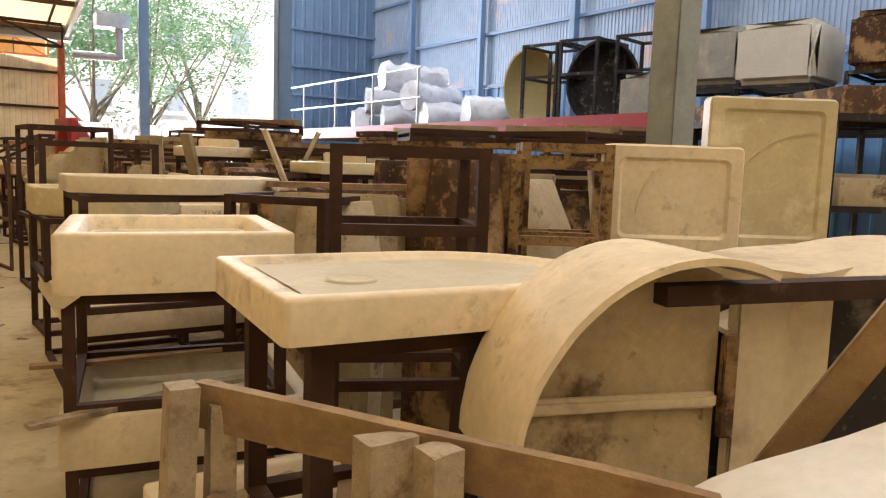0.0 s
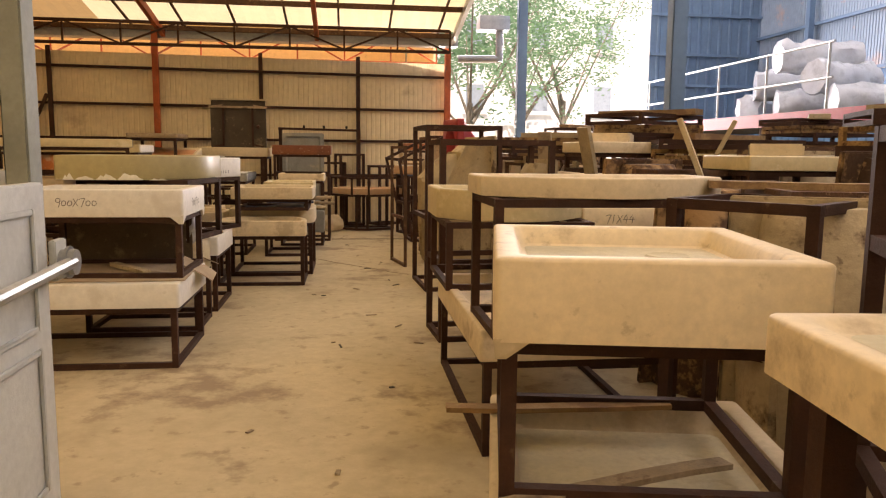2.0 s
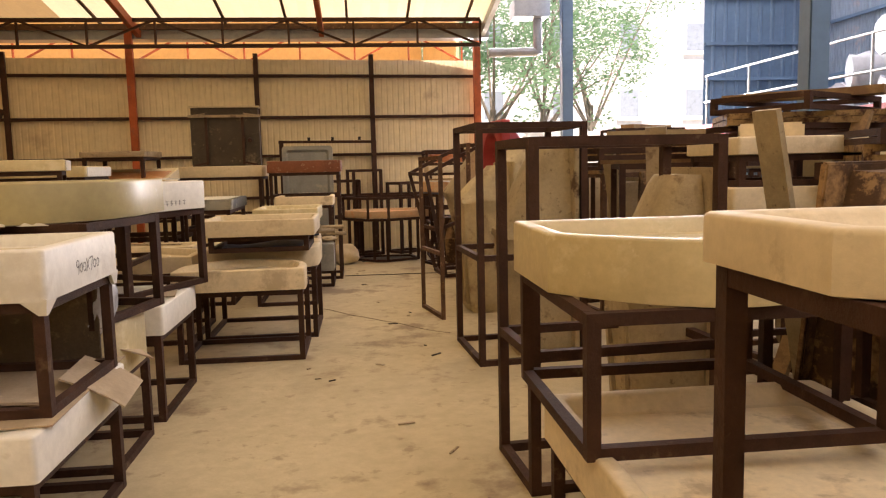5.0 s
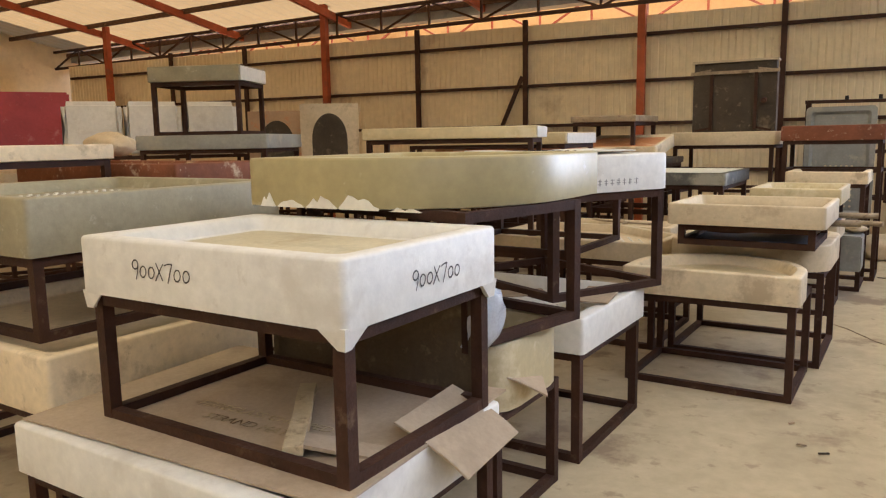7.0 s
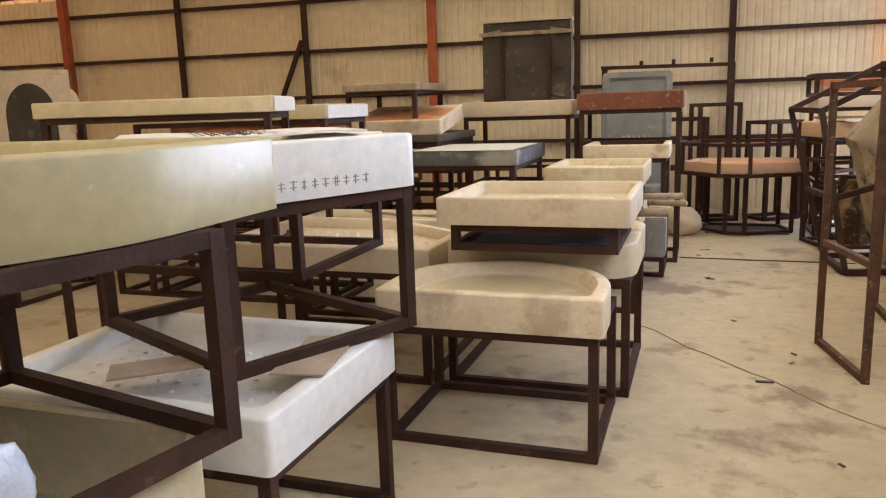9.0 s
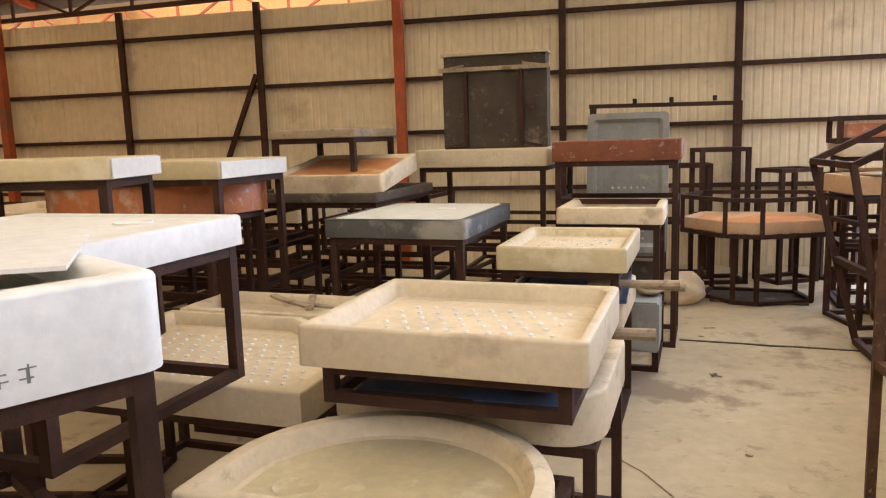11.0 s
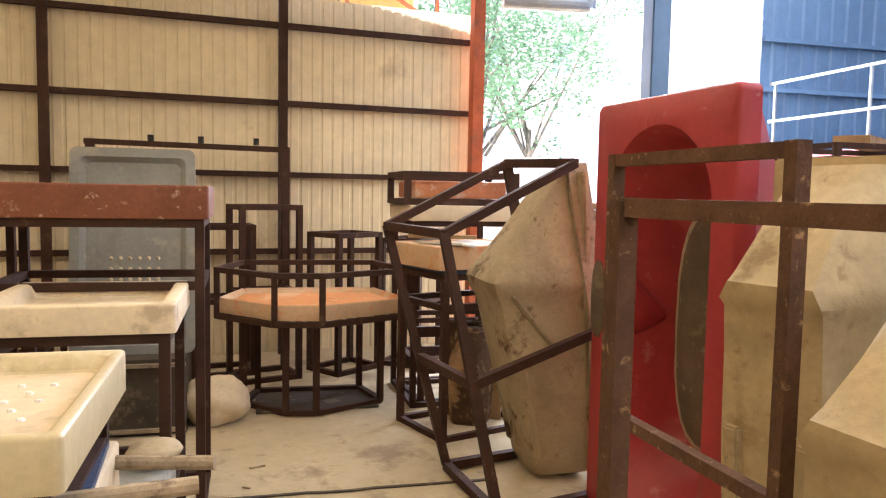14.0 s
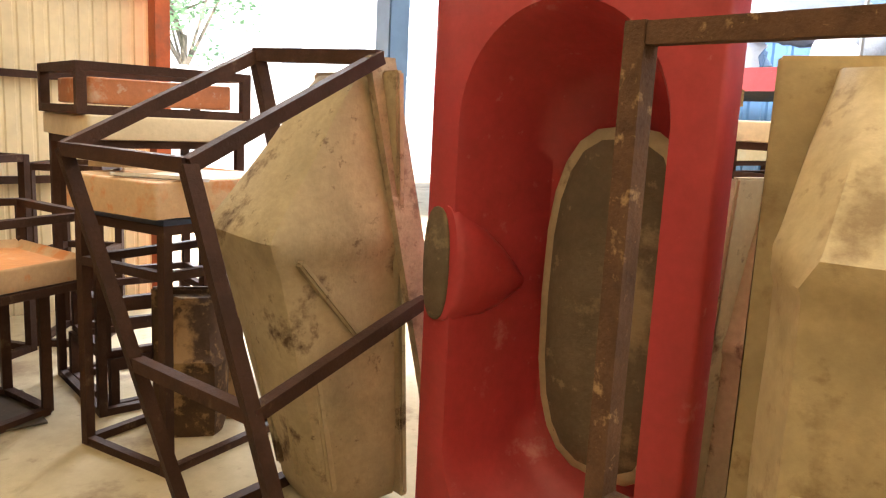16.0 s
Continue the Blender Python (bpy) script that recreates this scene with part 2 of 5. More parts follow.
def bar(bm, p, q, w=0.04, h=None):
    """A square tube from p to q."""
    p, q = Vector(p), Vector(q)
    d = (q - p).normalized()
    side = d.cross(Vector((0, 0, 1))) if abs(d.z) < 0.95 else Vector((1, 0, 0))
    side.normalize()
    up = side.cross(d).normalized()
    a, b = side * (w / 2), up * ((h or w) / 2)
    vs = [bm.verts.new(o + s * a + t * b) for o in (p, q) for s, t in ((-1, -1), (1, -1), (1, 1), (-1, 1))]
    for f in ((0, 1, 2, 3), (4, 5, 6, 7), (0, 1, 5, 4), (1, 2, 6, 5), (2, 3, 7, 6), (3, 0, 4, 7)):
        bm.faces.new([vs[i] for i in f])
    return bm


def rod(bm, p, q, r=0.02, n=10, r2=None):
    p, q = Vector(p), Vector(q)
    d = (q - p).normalized()
    side = d.orthogonal().normalized()
    up = side.cross(d)
    loops = []
    for o, rr in ((p, r), (q, r if r2 is None else r2)):
        loops.append([bm.verts.new(o + rr * (math.cos(2 * math.pi * i / n) * side + math.sin(2 * math.pi * i / n) * up)) for i in range(n)])
    for i in range(n):
        bm.faces.new((loops[0][i], loops[0][(i + 1) % n], loops[1][(i + 1) % n], loops[1][i]))
    bm.faces.new(loops[0])
    bm.faces.new(loops[1])
    return bm


def bevelled(bm, w=0.008, seg=2):
    bmesh.ops.bevel(bm, geom=bm.edges[:], offset=w, segments=seg, affect="EDGES", clamp_overlap=True)
    return bm


def outline(shape, lx, ly, r=0.03, n=10):
    """Corner points of a tray's plan, anticlockwise, centred; the rounded side looks to +y (D) or to +x +y (quadrant)."""
    hx, hy = lx / 2, ly / 2
    pts = []
    def arc(cx, cy, rx, ry, a0, a1, k):
        for i in range(k + 1):
            a = radians(a0 + (a1 - a0) * i / k)
            pts.append((cx + rx * math.cos(a), cy + ry * math.sin(a)))
    if shape == "rect":
        for cx, cy, a in ((hx - r, hy - r, 0), (-hx + r, hy - r, 90), (-hx + r, -hy + r, 180), (hx - r, -hy + r, 270)):
            arc(cx, cy, r, r, a, a + 90, 4)
    elif shape == "dee":
        arc(hx - r, -hy + r, r, r, 270, 360, 4)
        arc(0, -hy + ly * 0.3, hx, ly * 0.7, 0, 180, 26)
        arc(-hx + r, -hy + r, r, r, 180, 270, 4)
    elif shape == "bow":
        arc(hx - r, -hy + r, r, r, 270, 360, 4)
        for i in range(23):
            f = 1 - 2 * i / 22
            pts.append((hx * f, hy - ly * 0.4 * f * f))
        arc(-hx + r, -hy + r, r, r, 180, 270, 4)
    elif shape == "quadrant":
        R = min(lx, ly) * 0.62
        arc(hx - r, -hy + r, r, r, 270, 360, 4)
        arc(hx - R, hy - R, R, R, 0, 90, 18)
        arc(-hx + r, hy - r, r, r, 90, 180, 4)
        arc(-hx + r, -hy + r, r, r, 180, 270, 4)
    elif shape == "round_end":
        arc(hx - hy, 0, hy, hy, -90, 90, 18)
        arc(-hx + r, hy - r, r, r, 90, 180, 4)
        arc(-hx + r, -hy + r, r, r, 180, 270, 4)
    elif shape == "pentagon":
        k = 0.42
        for p in ((hx, -hy), (hx, hy - ly * k), (hx - lx * k, hy), (-hx, hy), (-hx, -hy)):
            pts.append(p)
    elif shape == "stand_hex":
        pts += [(-0.58, -0.02), (-0.25, -0.39), (0.02, -0.44), (0.59, -0.17), (0.45, 0.38), (-0.43, 0.43)]
    elif shape == "hex":
        pts += [(hx * math.cos(radians(a)), hx * math.sin(radians(a))) for a in range(0, 360, 60)]
    return pts


def shrunk(shape, lx, ly, r, d):
    """The same plan, d smaller on every side."""
    if shape in ("pentagon", "hex", "stand_hex"):
        return inset(outline(shape, lx, ly, r), d)
    return outline(shape, lx - 2 * d, ly - 2 * d, max(r - d, 0.006) if d < 0.03 else 0.035)


def inset(pts, d):
    """The closed plan moved inwards by d."""
    out = []
    n = len(pts)
    for i in range(n):
        p0, p1, p2 = Vector(pts[i - 1]), Vector(pts[i]), Vector(pts[(i + 1) % n])
        e1, e2 = (p1 - p0), (p2 - p1)
        if e1.length < 1e-6 or e2.length < 1e-6:
            e1 = e2 = p2 - p0
        e1.normalize(), e2.normalize()
        nrm = Vector((-e1.y - e2.y, e1.x + e2.x))
        nrm.normalize()
        c = max(0.5, nrm.dot(Vector((-e1.y, e1.x))))
        out.append(p1 + nrm * (d / c))
    return out


def loft(bm, rings, close_top=True, close_bottom=True):
    vs = [[bm.verts.new(p) for p in ring] for ring in rings]
    for a, b in zip(vs, vs[1:]):
        n = len(a)
        for i in range(n):
            bm.faces.new((a[i], a[(i + 1) % n], b[(i + 1) % n], b[i]))
    if close_bottom:
        bm.faces.new(vs[0])
    if close_top:
        bm.faces.new(vs[-1])
    return bm


def at_z(pts, z):
    return [(p[0], p[1], z) for p in pts]


def smooth(ob, angle=40):
    for poly in ob.data.polygons:
        poly.use_smooth = True
    ob.data.set_sharp_from_angle(angle=radians(angle))
    return ob


def written(text, size, material, parent, m, name="marking"):
    cu = bpy.data.curves.new(name, "FONT")
    cu.body, cu.size, cu.extrude, cu.offset = text, size, 0.0006, -0.006 * size
    cu.align_x = "CENTER"
    cu.shear = 0.15
    tmp = bpy.data.objects.new(name, cu)
    me = bpy.data.meshes.new_from_object(tmp)
    bpy.data.objects.remove(tmp)
    me.materials.append(material)
    ob = new(name, me)
    ob.parent = parent
    ob.matrix_local = m
    return ob


def lettered(text, size, material, parent, m, name="marking"):
    """Figures written by hand with a marker: thin flat strokes."""
    loop = lambda cx, cy, rx, ry, a0=0, a1=360: [(cx + rx * math.cos(radians(a0 + (a1 - a0) * i / 10)), cy + ry * math.sin(radians(a0 + (a1 - a0) * i / 10))) for i in range(11)]
    strokes = {"9": [loop(0.38, 0.72, 0.26, 0.26), [(0.64, 0.78), (0.62, 0.35), (0.5, -0.12)]], "0": [loop(0.36, 0.36, 0.26, 0.32)], "8": [loop(0.38, 0.72, 0.22, 0.24), loop(0.38, 0.24, 0.28, 0.25)],
               "X": [[(0.02, 0.92), (0.3, 0.5), (0.62, 0.02)], [(0.6, 0.9), (0.3, 0.42), (0.04, -0.05)]], "7": [[(0.02, 0.84), (0.3, 0.94), (0.66, 0.96), (0.48, 0.45), (0.34, -0.1)]],
               "1": [[(0.3, 0.95), (0.28, 0.0)]], "4": [[(0.42, 1.0), (0.06, 0.42), (0.7, 0.46)], [(0.5, 0.72), (0.46, -0.02)]]}
    bm = bmesh.new()
    for k, c in enumerate(text):
        x0 = (k - len(text) / 2) * 0.72
        for line in strokes[c]:
            pts = [Vector((x0 + x + 0.12 * y + 0.03 * noise.noise(Vector((k * 3.1, y * 2, 1))), y, 0)) * size for x, y in line]
            for p, q in zip(pts, pts[1:]):
                d = (q - p).normalized()
                nrm = Vector((-d.y, d.x, 0)) * (0.0019 + 0.0006 * noise.noise(p * 90))
                bm.faces.new([bm.verts.new(v) for v in (p - nrm - d * 0.001, q - nrm + d * 0.001, q + nrm + d * 0.001, p + nrm - d * 0.001)])
    ob = part(name, bm, material, parent)
    ob.matrix_local = m
    return ob


def shower_tray(m, shape, lx, ly, h, material, label, rim=0.06, depth=0.06, floor_mat=None, dots=0, drain=(0.0, 0.0), feet=0.0, group="shower trays", r=0.018):
    """A cast tray with raised rim, sunken basin, drain and optional non-slip studs; its base lies at z 0 of m."""
    t = thing("shower_tray", m, label, "shower tray", group)
    pts = outline(shape, lx, ly, r)
    e = 0.009
    plan = lambda d: shrunk(shape, lx, ly, r, d)
    rings = [at_z(plan(0.02), 0.0), at_z(pts, 0.004), at_z(pts, h - e), at_z(plan(e * 0.35), h - e * 0.35), at_z(plan(e), h),
             at_z(plan(rim - 0.006), h), at_z(plan(rim + 0.004), h - min(0.008, depth * 0.3)), at_z(plan(rim + 0.02), h - depth * 0.85), at_z(plan(rim + 0.035), h - depth)]
    bm = loft(bmesh.new(), rings)
    smooth(part("body", bm, material, t), 35)
    bm = bmesh.new()
    fl = at_z(plan(rim + 0.034), h - depth + 0.0035)
    bm.faces.new([bm.verts.new(p) for p in fl])
    part("basin_floor", bm, floor_mat or material, t, "dusty sunken floor")
    if drain:
        bm = bmesh.new()
        n = 20
        rings = []
        for rr, z in ((0.062, 0.0045), (0.056, 0.009), (0.05, 0.0065), (0.004, 0.0055)):
            rings.append([(drain[0] + rr * math.cos(2 * math.pi * i / n), drain[1] + rr * math.sin(2 * math.pi * i / n), h - depth + z) for i in range(n)])
        loft(bm, rings, close_bottom=False)
        smooth(part("drain", bm, floor_mat or material, t, "shallow round drain seat"))
    if dots:
        bm = bmesh.new()
        inner = plan(rim + 0.09)
        xs = [p[0] for p in inner]
        ys = [p[1] for p in inner]
        def inside(x, y):
            c = False
            for i in range(len(inner)):
                x1, y1 = inner[i - 1]
                x2, y2 = inner[i]
                if (y1 > y) != (y2 > y) and x < (x2 - x1) * (y - y1) / (y2 - y1) + x1:
                    c = not c
            return c
        nx = max(2, int((max(xs) - min(xs)) / dots))
        ny = max(2, int((max(ys) - min(ys)) / dots))
        for i in range(nx + 1):
            for j in range(ny + 1):
                x = min(xs) + (max(xs) - min(xs)) * i / nx + (dots / 4 if j % 2 else -dots / 4)
                y = min(ys) + (max(ys) - min(ys)) * j / ny
                if inside(x, y) and (not drain or math.hypot(x - drain[0], y - drain[1]) > 0.1):
                    rings = [[(x + k * math.cos(a * math.pi / 3), y + k * math.sin(a * math.pi / 3), h - depth + z) for a in range(6)] for k, z in ((0.011, 0.0036), (0.0075, 0.009))]
                    loft(bm, rings, close_bottom=False)
        tagged(part("non_slip_studs", bm, WHITE, t), kind="stuff")
    if feet:
        for sx in (-1, 1):
            for sy in (-1, 1):
                bm = bmesh.new()
                q = [(sx * (lx / 2 - a), sy * (ly / 2 - b)) for a, b in ((0.0, 0.0), (0.09, 0.0), (0.05, 0.05), (0.0, 0.09))]
                tip = [(sx * (lx / 2 - a), sy * (ly / 2 - b)) for a, b in ((0.006, 0.006), (0.03, 0.008), (0.028, 0.028), (0.008, 0.03))]
                loft(bm, [at_z(tip, -feet), at_z(q, 0.012)])
                part("corner_foot", bm, material, t)
    return t


def stand(m, lx, ly, h, label="brown painted square-tube steel stand", w=0.036, top=True, bottom=True, mid=None, material=None, inset_=0.0, group="steel stands", lean=0.0):
    """A welded stand: four legs with frames of square tube above and below; its feet are at z 0 of m."""
    t = thing("tray_stand", m, label, "stand", group)
    mt = material or STEEL
    hx, hy = lx / 2 - w / 2 - inset_, ly / 2 - w / 2 - inset_
    for sx in (-1, 1):
        for sy in (-1, 1):
            part("leg", bar(bmesh.new(), (sx * hx, sy * hy, 0), (sx * (hx + lean), sy * hy, h), w), mt, t)
    levels = ([h - w / 2 + 0.002] if top else []) + ([w / 2 - 0.002] if bottom else []) + ([mid] if mid else [])
    for z in levels:
        for s in (-1, 1):
            part("rail", bar(bmesh.new(), (-hx + w / 2, s * hy, z), (hx - w / 2, s * hy, z), w * 0.92), mt, t)
            part("rail", bar(bmesh.new(), (s * hx, -hy + w / 2, z), (s * hx, hy - w / 2, z), w * 0.92), mt, t)
    return t


def frame_rack(m, lx, ly, h, label="tall rusty open steel mould frame", w=0.04, mids=(0.5,), material=None, group="mould frames"):
    """An open box frame of square tube, standing on its end."""
    t = thing("mould_rack", m, label, "rack", group)
    mt = material or STEEL
    hx, hy = lx / 2 - w / 2, ly / 2 - w / 2
    for sx in (-1, 1):
        for sy in (-1, 1):
            part("post", bar(bmesh.new(), (sx * hx, sy * hy, 0), (sx * hx, sy * hy, h), w), mt, t)
    for k in (0.0, 1.0, *mids):
        z = min(max(k * h, w / 2 - 0.002), h - w / 2 + 0.002)
        for s in (-1, 1):
            part("crossbar", bar(bmesh.new(), (-hx + w / 2, s * hy, z), (hx - w / 2, s * hy, z), w * 0.92), mt, t)
            part("crossbar", bar(bmesh.new(), (s * hx, -hy + w / 2, z), (s * hx, hy - w / 2, z), w * 0.92), mt, t)
    return t


def tub_mould(m, w, d, h, material, label, taper=0.72, flange=True, rib=True, knee=0.6, group="bathtub moulds"):
    """The back of a bathtub mould stood on its end: a tapered shell that bulges to -y from a flange at y 0; its lower end rests at z 0."""
    t = thing("bathtub_mould", m, label, "bathtub mould", group)
    bm = bmesh.new()
    rows = []
    # sections from the foot to the head: the belly stands out to the knee, then slopes back
    for f, dk, wk in ((0.0, 0.80, 0.88), (0.03, 0.86, 0.92), (knee * 0.5, 0.94, 0.97), (knee - 0.06, 0.985, 0.985), (knee - 0.045, 1.03, 1.015), (knee - 0.012, 1.035, 1.015), (knee, 0.985, 0.99), ((1 + knee) / 2, 0.67 + 0.1 * (taper - 0.5), 0.86), (0.97, 0.36 + 0.2 * (taper - 0.5), 0.74), (1.0, 0.28 + 0.2 * (taper - 0.5), 0.70)):
        ww, dd = w / 2 * wk, d * dk
        belly = 0.66 if f < knee - 0.02 else 0.55
        rows.append([(x, y, f * h) for x, y in ((-ww, 0), (-ww * 0.99, -dd * 0.12), (-ww * 0.93, -dd * 0.62), (-ww * belly, -dd), (ww * belly, -dd), (ww * 0.93, -dd * 0.62), (ww * 0.99, -dd * 0.12), (ww, 0))])
    loft(bm, rows)
    bmesh.ops.bevel(bm, geom=[e for e in bm.edges if len(e.link_faces) == 2 and e.calc_face_angle() > 0.25], offset=0.014, segments=2, affect="EDGES", clamp_overlap=True)
    bmesh.ops.subdivide_edges(bm, edges=[e for e in bm.edges if e.calc_length() > 0.12], cuts=3, use_grid_fill=True)
    for v in bm.verts:
        v.co += 0.008 * noise.noise_vector(v.co * 3.1 + Vector((w * 9, h * 7, d)))
    smooth(part("shell", bm, material, t), 45)
    if flange:
        bm = box(bmesh.new(), -w / 2 - 0.05, w / 2 + 0.05, 0.002, 0.035, 0.0, h + 0.03)
        part("flange", bevelled(bm, 0.008), material, t)
    if rib:
        for s in (-1, 1):
            bm = bar(bmesh.new(), (s * w * 0.16, -d * 0.885, h * 0.06), (s * w * 0.24, -d * 0.965, h * 0.5), 0.05, 0.035)
            part("rib", bevelled(bm, 0.008), material, t)
    return t


def plank(m, length, width, thick, material, label, name="plank", category="plank", warp=0.01):
    bm = bmesh.new()
    n = 7
    rings = []
    for i in range(n):
        x = -length / 2 + length * i / (n - 1)
        dz = warp * noise.noise(Vector((x * 3 + length * 11, width * 17, 0.3)))
        dy = 0.4 * warp * noise.noise(Vector((x * 5, width * 31, 3.3)))
        rings.append([(x, -width / 2 + dy, dz), (x, width / 2 + dy, dz), (x, width / 2 + dy, thick + dz), (x, -width / 2 + dy, thick + dz)])
    ob = part(name, loft(bm, rings), material)
    ob.matrix_world = m
    return tagged(ob, label, category)


def corrugated(bm, length, z0, z1, pitch=0.19, amp=0.012, y=0.0):
    """Ribbed sheet along x from 0 to length."""
    prof = ((0.0, 0), (0.62, 0), (0.72, 1), (0.9, 1))
    xs = []
    k = 0
    while k * pitch < length:
        xs += [((k + f) * pitch, a * amp) for f, a in prof if (k + f) * pitch <= length]
        k += 1
    xs.append((length, 0))
    lo = [bm.verts.new((x, y - a, z0)) for x, a in xs]
    hi = [bm.verts.new((x, y - a, z1)) for x, a in xs]
    for i in range(len(xs) - 1):
        bm.faces.new((lo[i], lo[i + 1], hi[i + 1], hi[i]))
    return bm


# ---- the large structure ----
bm = bmesh.new()
bmesh.ops.create_grid(bm, x_segments=60, y_segments=60, size=14)
for v in bm.verts:
    v.co.z = 0.006 * noise.noise(v.co * 0.9)
floor = part("floor", bm, CONCRETE)
floor.location = (-2, 10, 0)
tagged(floor, "dusty bare concrete floor with stains and cracks", "floor", kind="structure")
bm = bmesh.new()
bmesh.ops.create_grid(bm, x_segments=4, y_segments=4, size=1500)
ground = part("ground", bm, EARTH)
ground.location = (0, 0, -0.03)
tagged(ground, "pale sunlit yard ground outside", "ground", kind="structure")

# cream partition wall behind the trays
WALL = pose(2.42, 15.62, 0, 0, 0, 185.5)
wall = part("wall_north", corrugated(bmesh.new(), 17.0, 0.0, 2.93, 0.088, 0.008), SIDING)
wall.matrix_world = WALL @ pose(0, 0, 0)
tagged(wall, "cream ribbed metal sheet wall with dark girts", "wall", kind="structure")
sol = wall.modifiers.new("thickness", "SOLIDIFY")
sol.thickness = 0.03
sol.offset = -1
for z in (0.85, 1.48, 2.06, 2.68):
    part("girt", box(bmesh.new(), 0.02, 16.9, 0.016, 0.066, z - 0.022, z + 0.022), STEEL, wall, "dark brown horizontal girt")
for x in (1.72, 3.45, 6.9, 8.7, 12.2, 14.0):
    part("wall_post", box(bmesh.new(), x - 0.035, x + 0.035, 0.067, 0.115, 0.0, 3.0), STEEL, wall)
for x in (0.06, 5.2, 10.4, 15.6):
    part("column", box(bmesh.new(), x - 0.05, x + 0.05, 0.12, 0.22, 0.0, 3.6), RED_STEEL, wall, "red primed steel column")
part("brace", bar(bmesh.new(), (7.4, 0.09, 1.2), (6.95, 0.09, 2.2), 0.05), STEEL, wall)

# translucent roofs over the tray hall
def roof(name, x0, x1, ya, za, yb, zb, material, label, kindname="ceiling"):
    bm = bmesh.new()
    p = 0.25
    n = int((x1 - x0) / p)
    lo, hi = [], []
    for i in range(n * 2 + 1):
        x = x0 + (x1 - x0) * i / (n * 2)
        dz = 0.02 * (i % 2)
        lo.append(bm.verts.new((x, ya, za + dz)))
        hi.append(bm.verts.new((x, yb, zb + dz)))
    for i in range(n * 2):
        bm.faces.new((lo[i], lo[i + 1], hi[i + 1], hi[i]))
    return tagged(part(name, bm, material), label, "roof", kind="structure")


roof("ceiling_tray_hall", -3.6, 2.5, 15.0, 3.42, 1.0, 6.0, ROOF_YELLOW, "sloping yellow translucent fibreglass roof")
roof("ceiling_tray_hall_side", -16, -3.6, 15.0, 3.42, 1.0, 6.0, ROOF_AMBER, "sloping amber translucent fibreglass roof")
roof("ceiling_tray_hall_back", -16, 2.5, 1.0, 6.0, -6.0, 4.7, ROOF_YELLOW, "sloping yellow translucent fibreglass roof")
roof("ceiling_next_hall_strip", -16, 2.5, 15.3, 3.5, 17.4, 3.95, ROOF_CLEAR, "pale clear fibreglass roof strip")
roof("ceiling_next_hall", -16, 2.5, 17.4, 3.95, 26.0, 5.6, ROOF_ORANGE, "orange translucent fibreglass roof of the next hall")
# Added screen where the truss is open: it stops and diffuses direct sun.
bm = bmesh.new()
for ya, za, yb, zb in ((15.0, 3.45, 1.0, 6.03), (1.0, 6.03, -6.0, 4.73)):
    bm.faces.new([bm.verts.new(p) for p in ((2.485, ya, za - 0.1), (2.485, yb, zb - 0.1), (2.485, yb, 7.9), (2.485, ya, 7.9))])
tagged(part("wall_clerestory", bm, ROOF_PALE), "added translucent screen against direct sun between the two roofs", "wall", kind="structure")
purlins = thing("roof_purlins", pose(0, 0, 0), "brown steel purlins and rafters under the translucent roof", "purlins", kind="structure")
for k in range(12):
    f = k / 11
    y, z = 14.9 - 13.8 * f, 3.40 + 2.55 * f
    part("purlin", bar(bmesh.new(), (-16, y, z - 0.06), (2.45, y, z - 0.06), 0.05, 0.08), RUST, purlins)
for x in (-13.2, -10.4, -7.8, -5.2, -2.6, 0.0, 2.4):
    part("rafter", bar(bmesh.new(), (x, 15.0, 3.26), (x, 1.0, 5.84), 0.07, 0.12), RED_STEEL if x < 2 else GALV, purlins)
for k in range(7):
    x = -3.1 + 0.87 * k
    part("sheet_batten", bar(bmesh.new(), (x, 14.95, 3.385), (x, 1.1, 5.93), 0.035, 0.03), RUST, purlins)
for k in range(5):
    y, z = 17.0 + k * 1.9, 3.84 + k * 0.36
    part("purlin", bar(bmesh.new(), (-16, y, z), (2.45, y, z), 0.05, 0.08), RUST, purlins)
gutter = part("roof_gutter", box(bmesh.new(), -16, 2.5, 14.98, 15.26, 3.18, 3.40), GALV)
tagged(gutter, "grey metal valley gutter between the roofs", "gutter", kind="structure")


def truss(m, length, h, label, material, step=0.9):
    t = thing("roof_truss", m, label, "truss", "roof trusses", "structure")
    part("lower_chord", bar(bmesh.new(), (0, 0, 0), (length, 0, 0), 0.05), material, t)
    part("upper_chord", bar(bmesh.new(), (0, 0, h), (length, 0, h), 0.05), material, t)
    n = int(length / step)
    for i in range(n):
        a, b = length * i / n, length * (i + 1) / n
        part("web", bar(bmesh.new(), (a, 0, h if i % 2 else 0), (b, 0, 0 if i % 2 else h), 0.03), material, t)
        part("web_post", bar(bmesh.new(), (b, 0, 0), (b, 0, h), 0.03), material, t)
    return t


truss(pose(-16, 14.6, 3.02), 18.3, 0.36, "dark welded steel roof truss", STEEL)
truss(pose(-16, 16.6, 3.05), 18.3, 0.5, "red primed steel roof truss over the next hall", RED_STEEL)
truss(pose(2.45, 15.4, 3.3, 0, 0, -90) @ pose(0, 0, 0, 0, -10.5, 0), 13.0, 0.45, "grey sloping steel rafter truss at the roof edge", GALV)

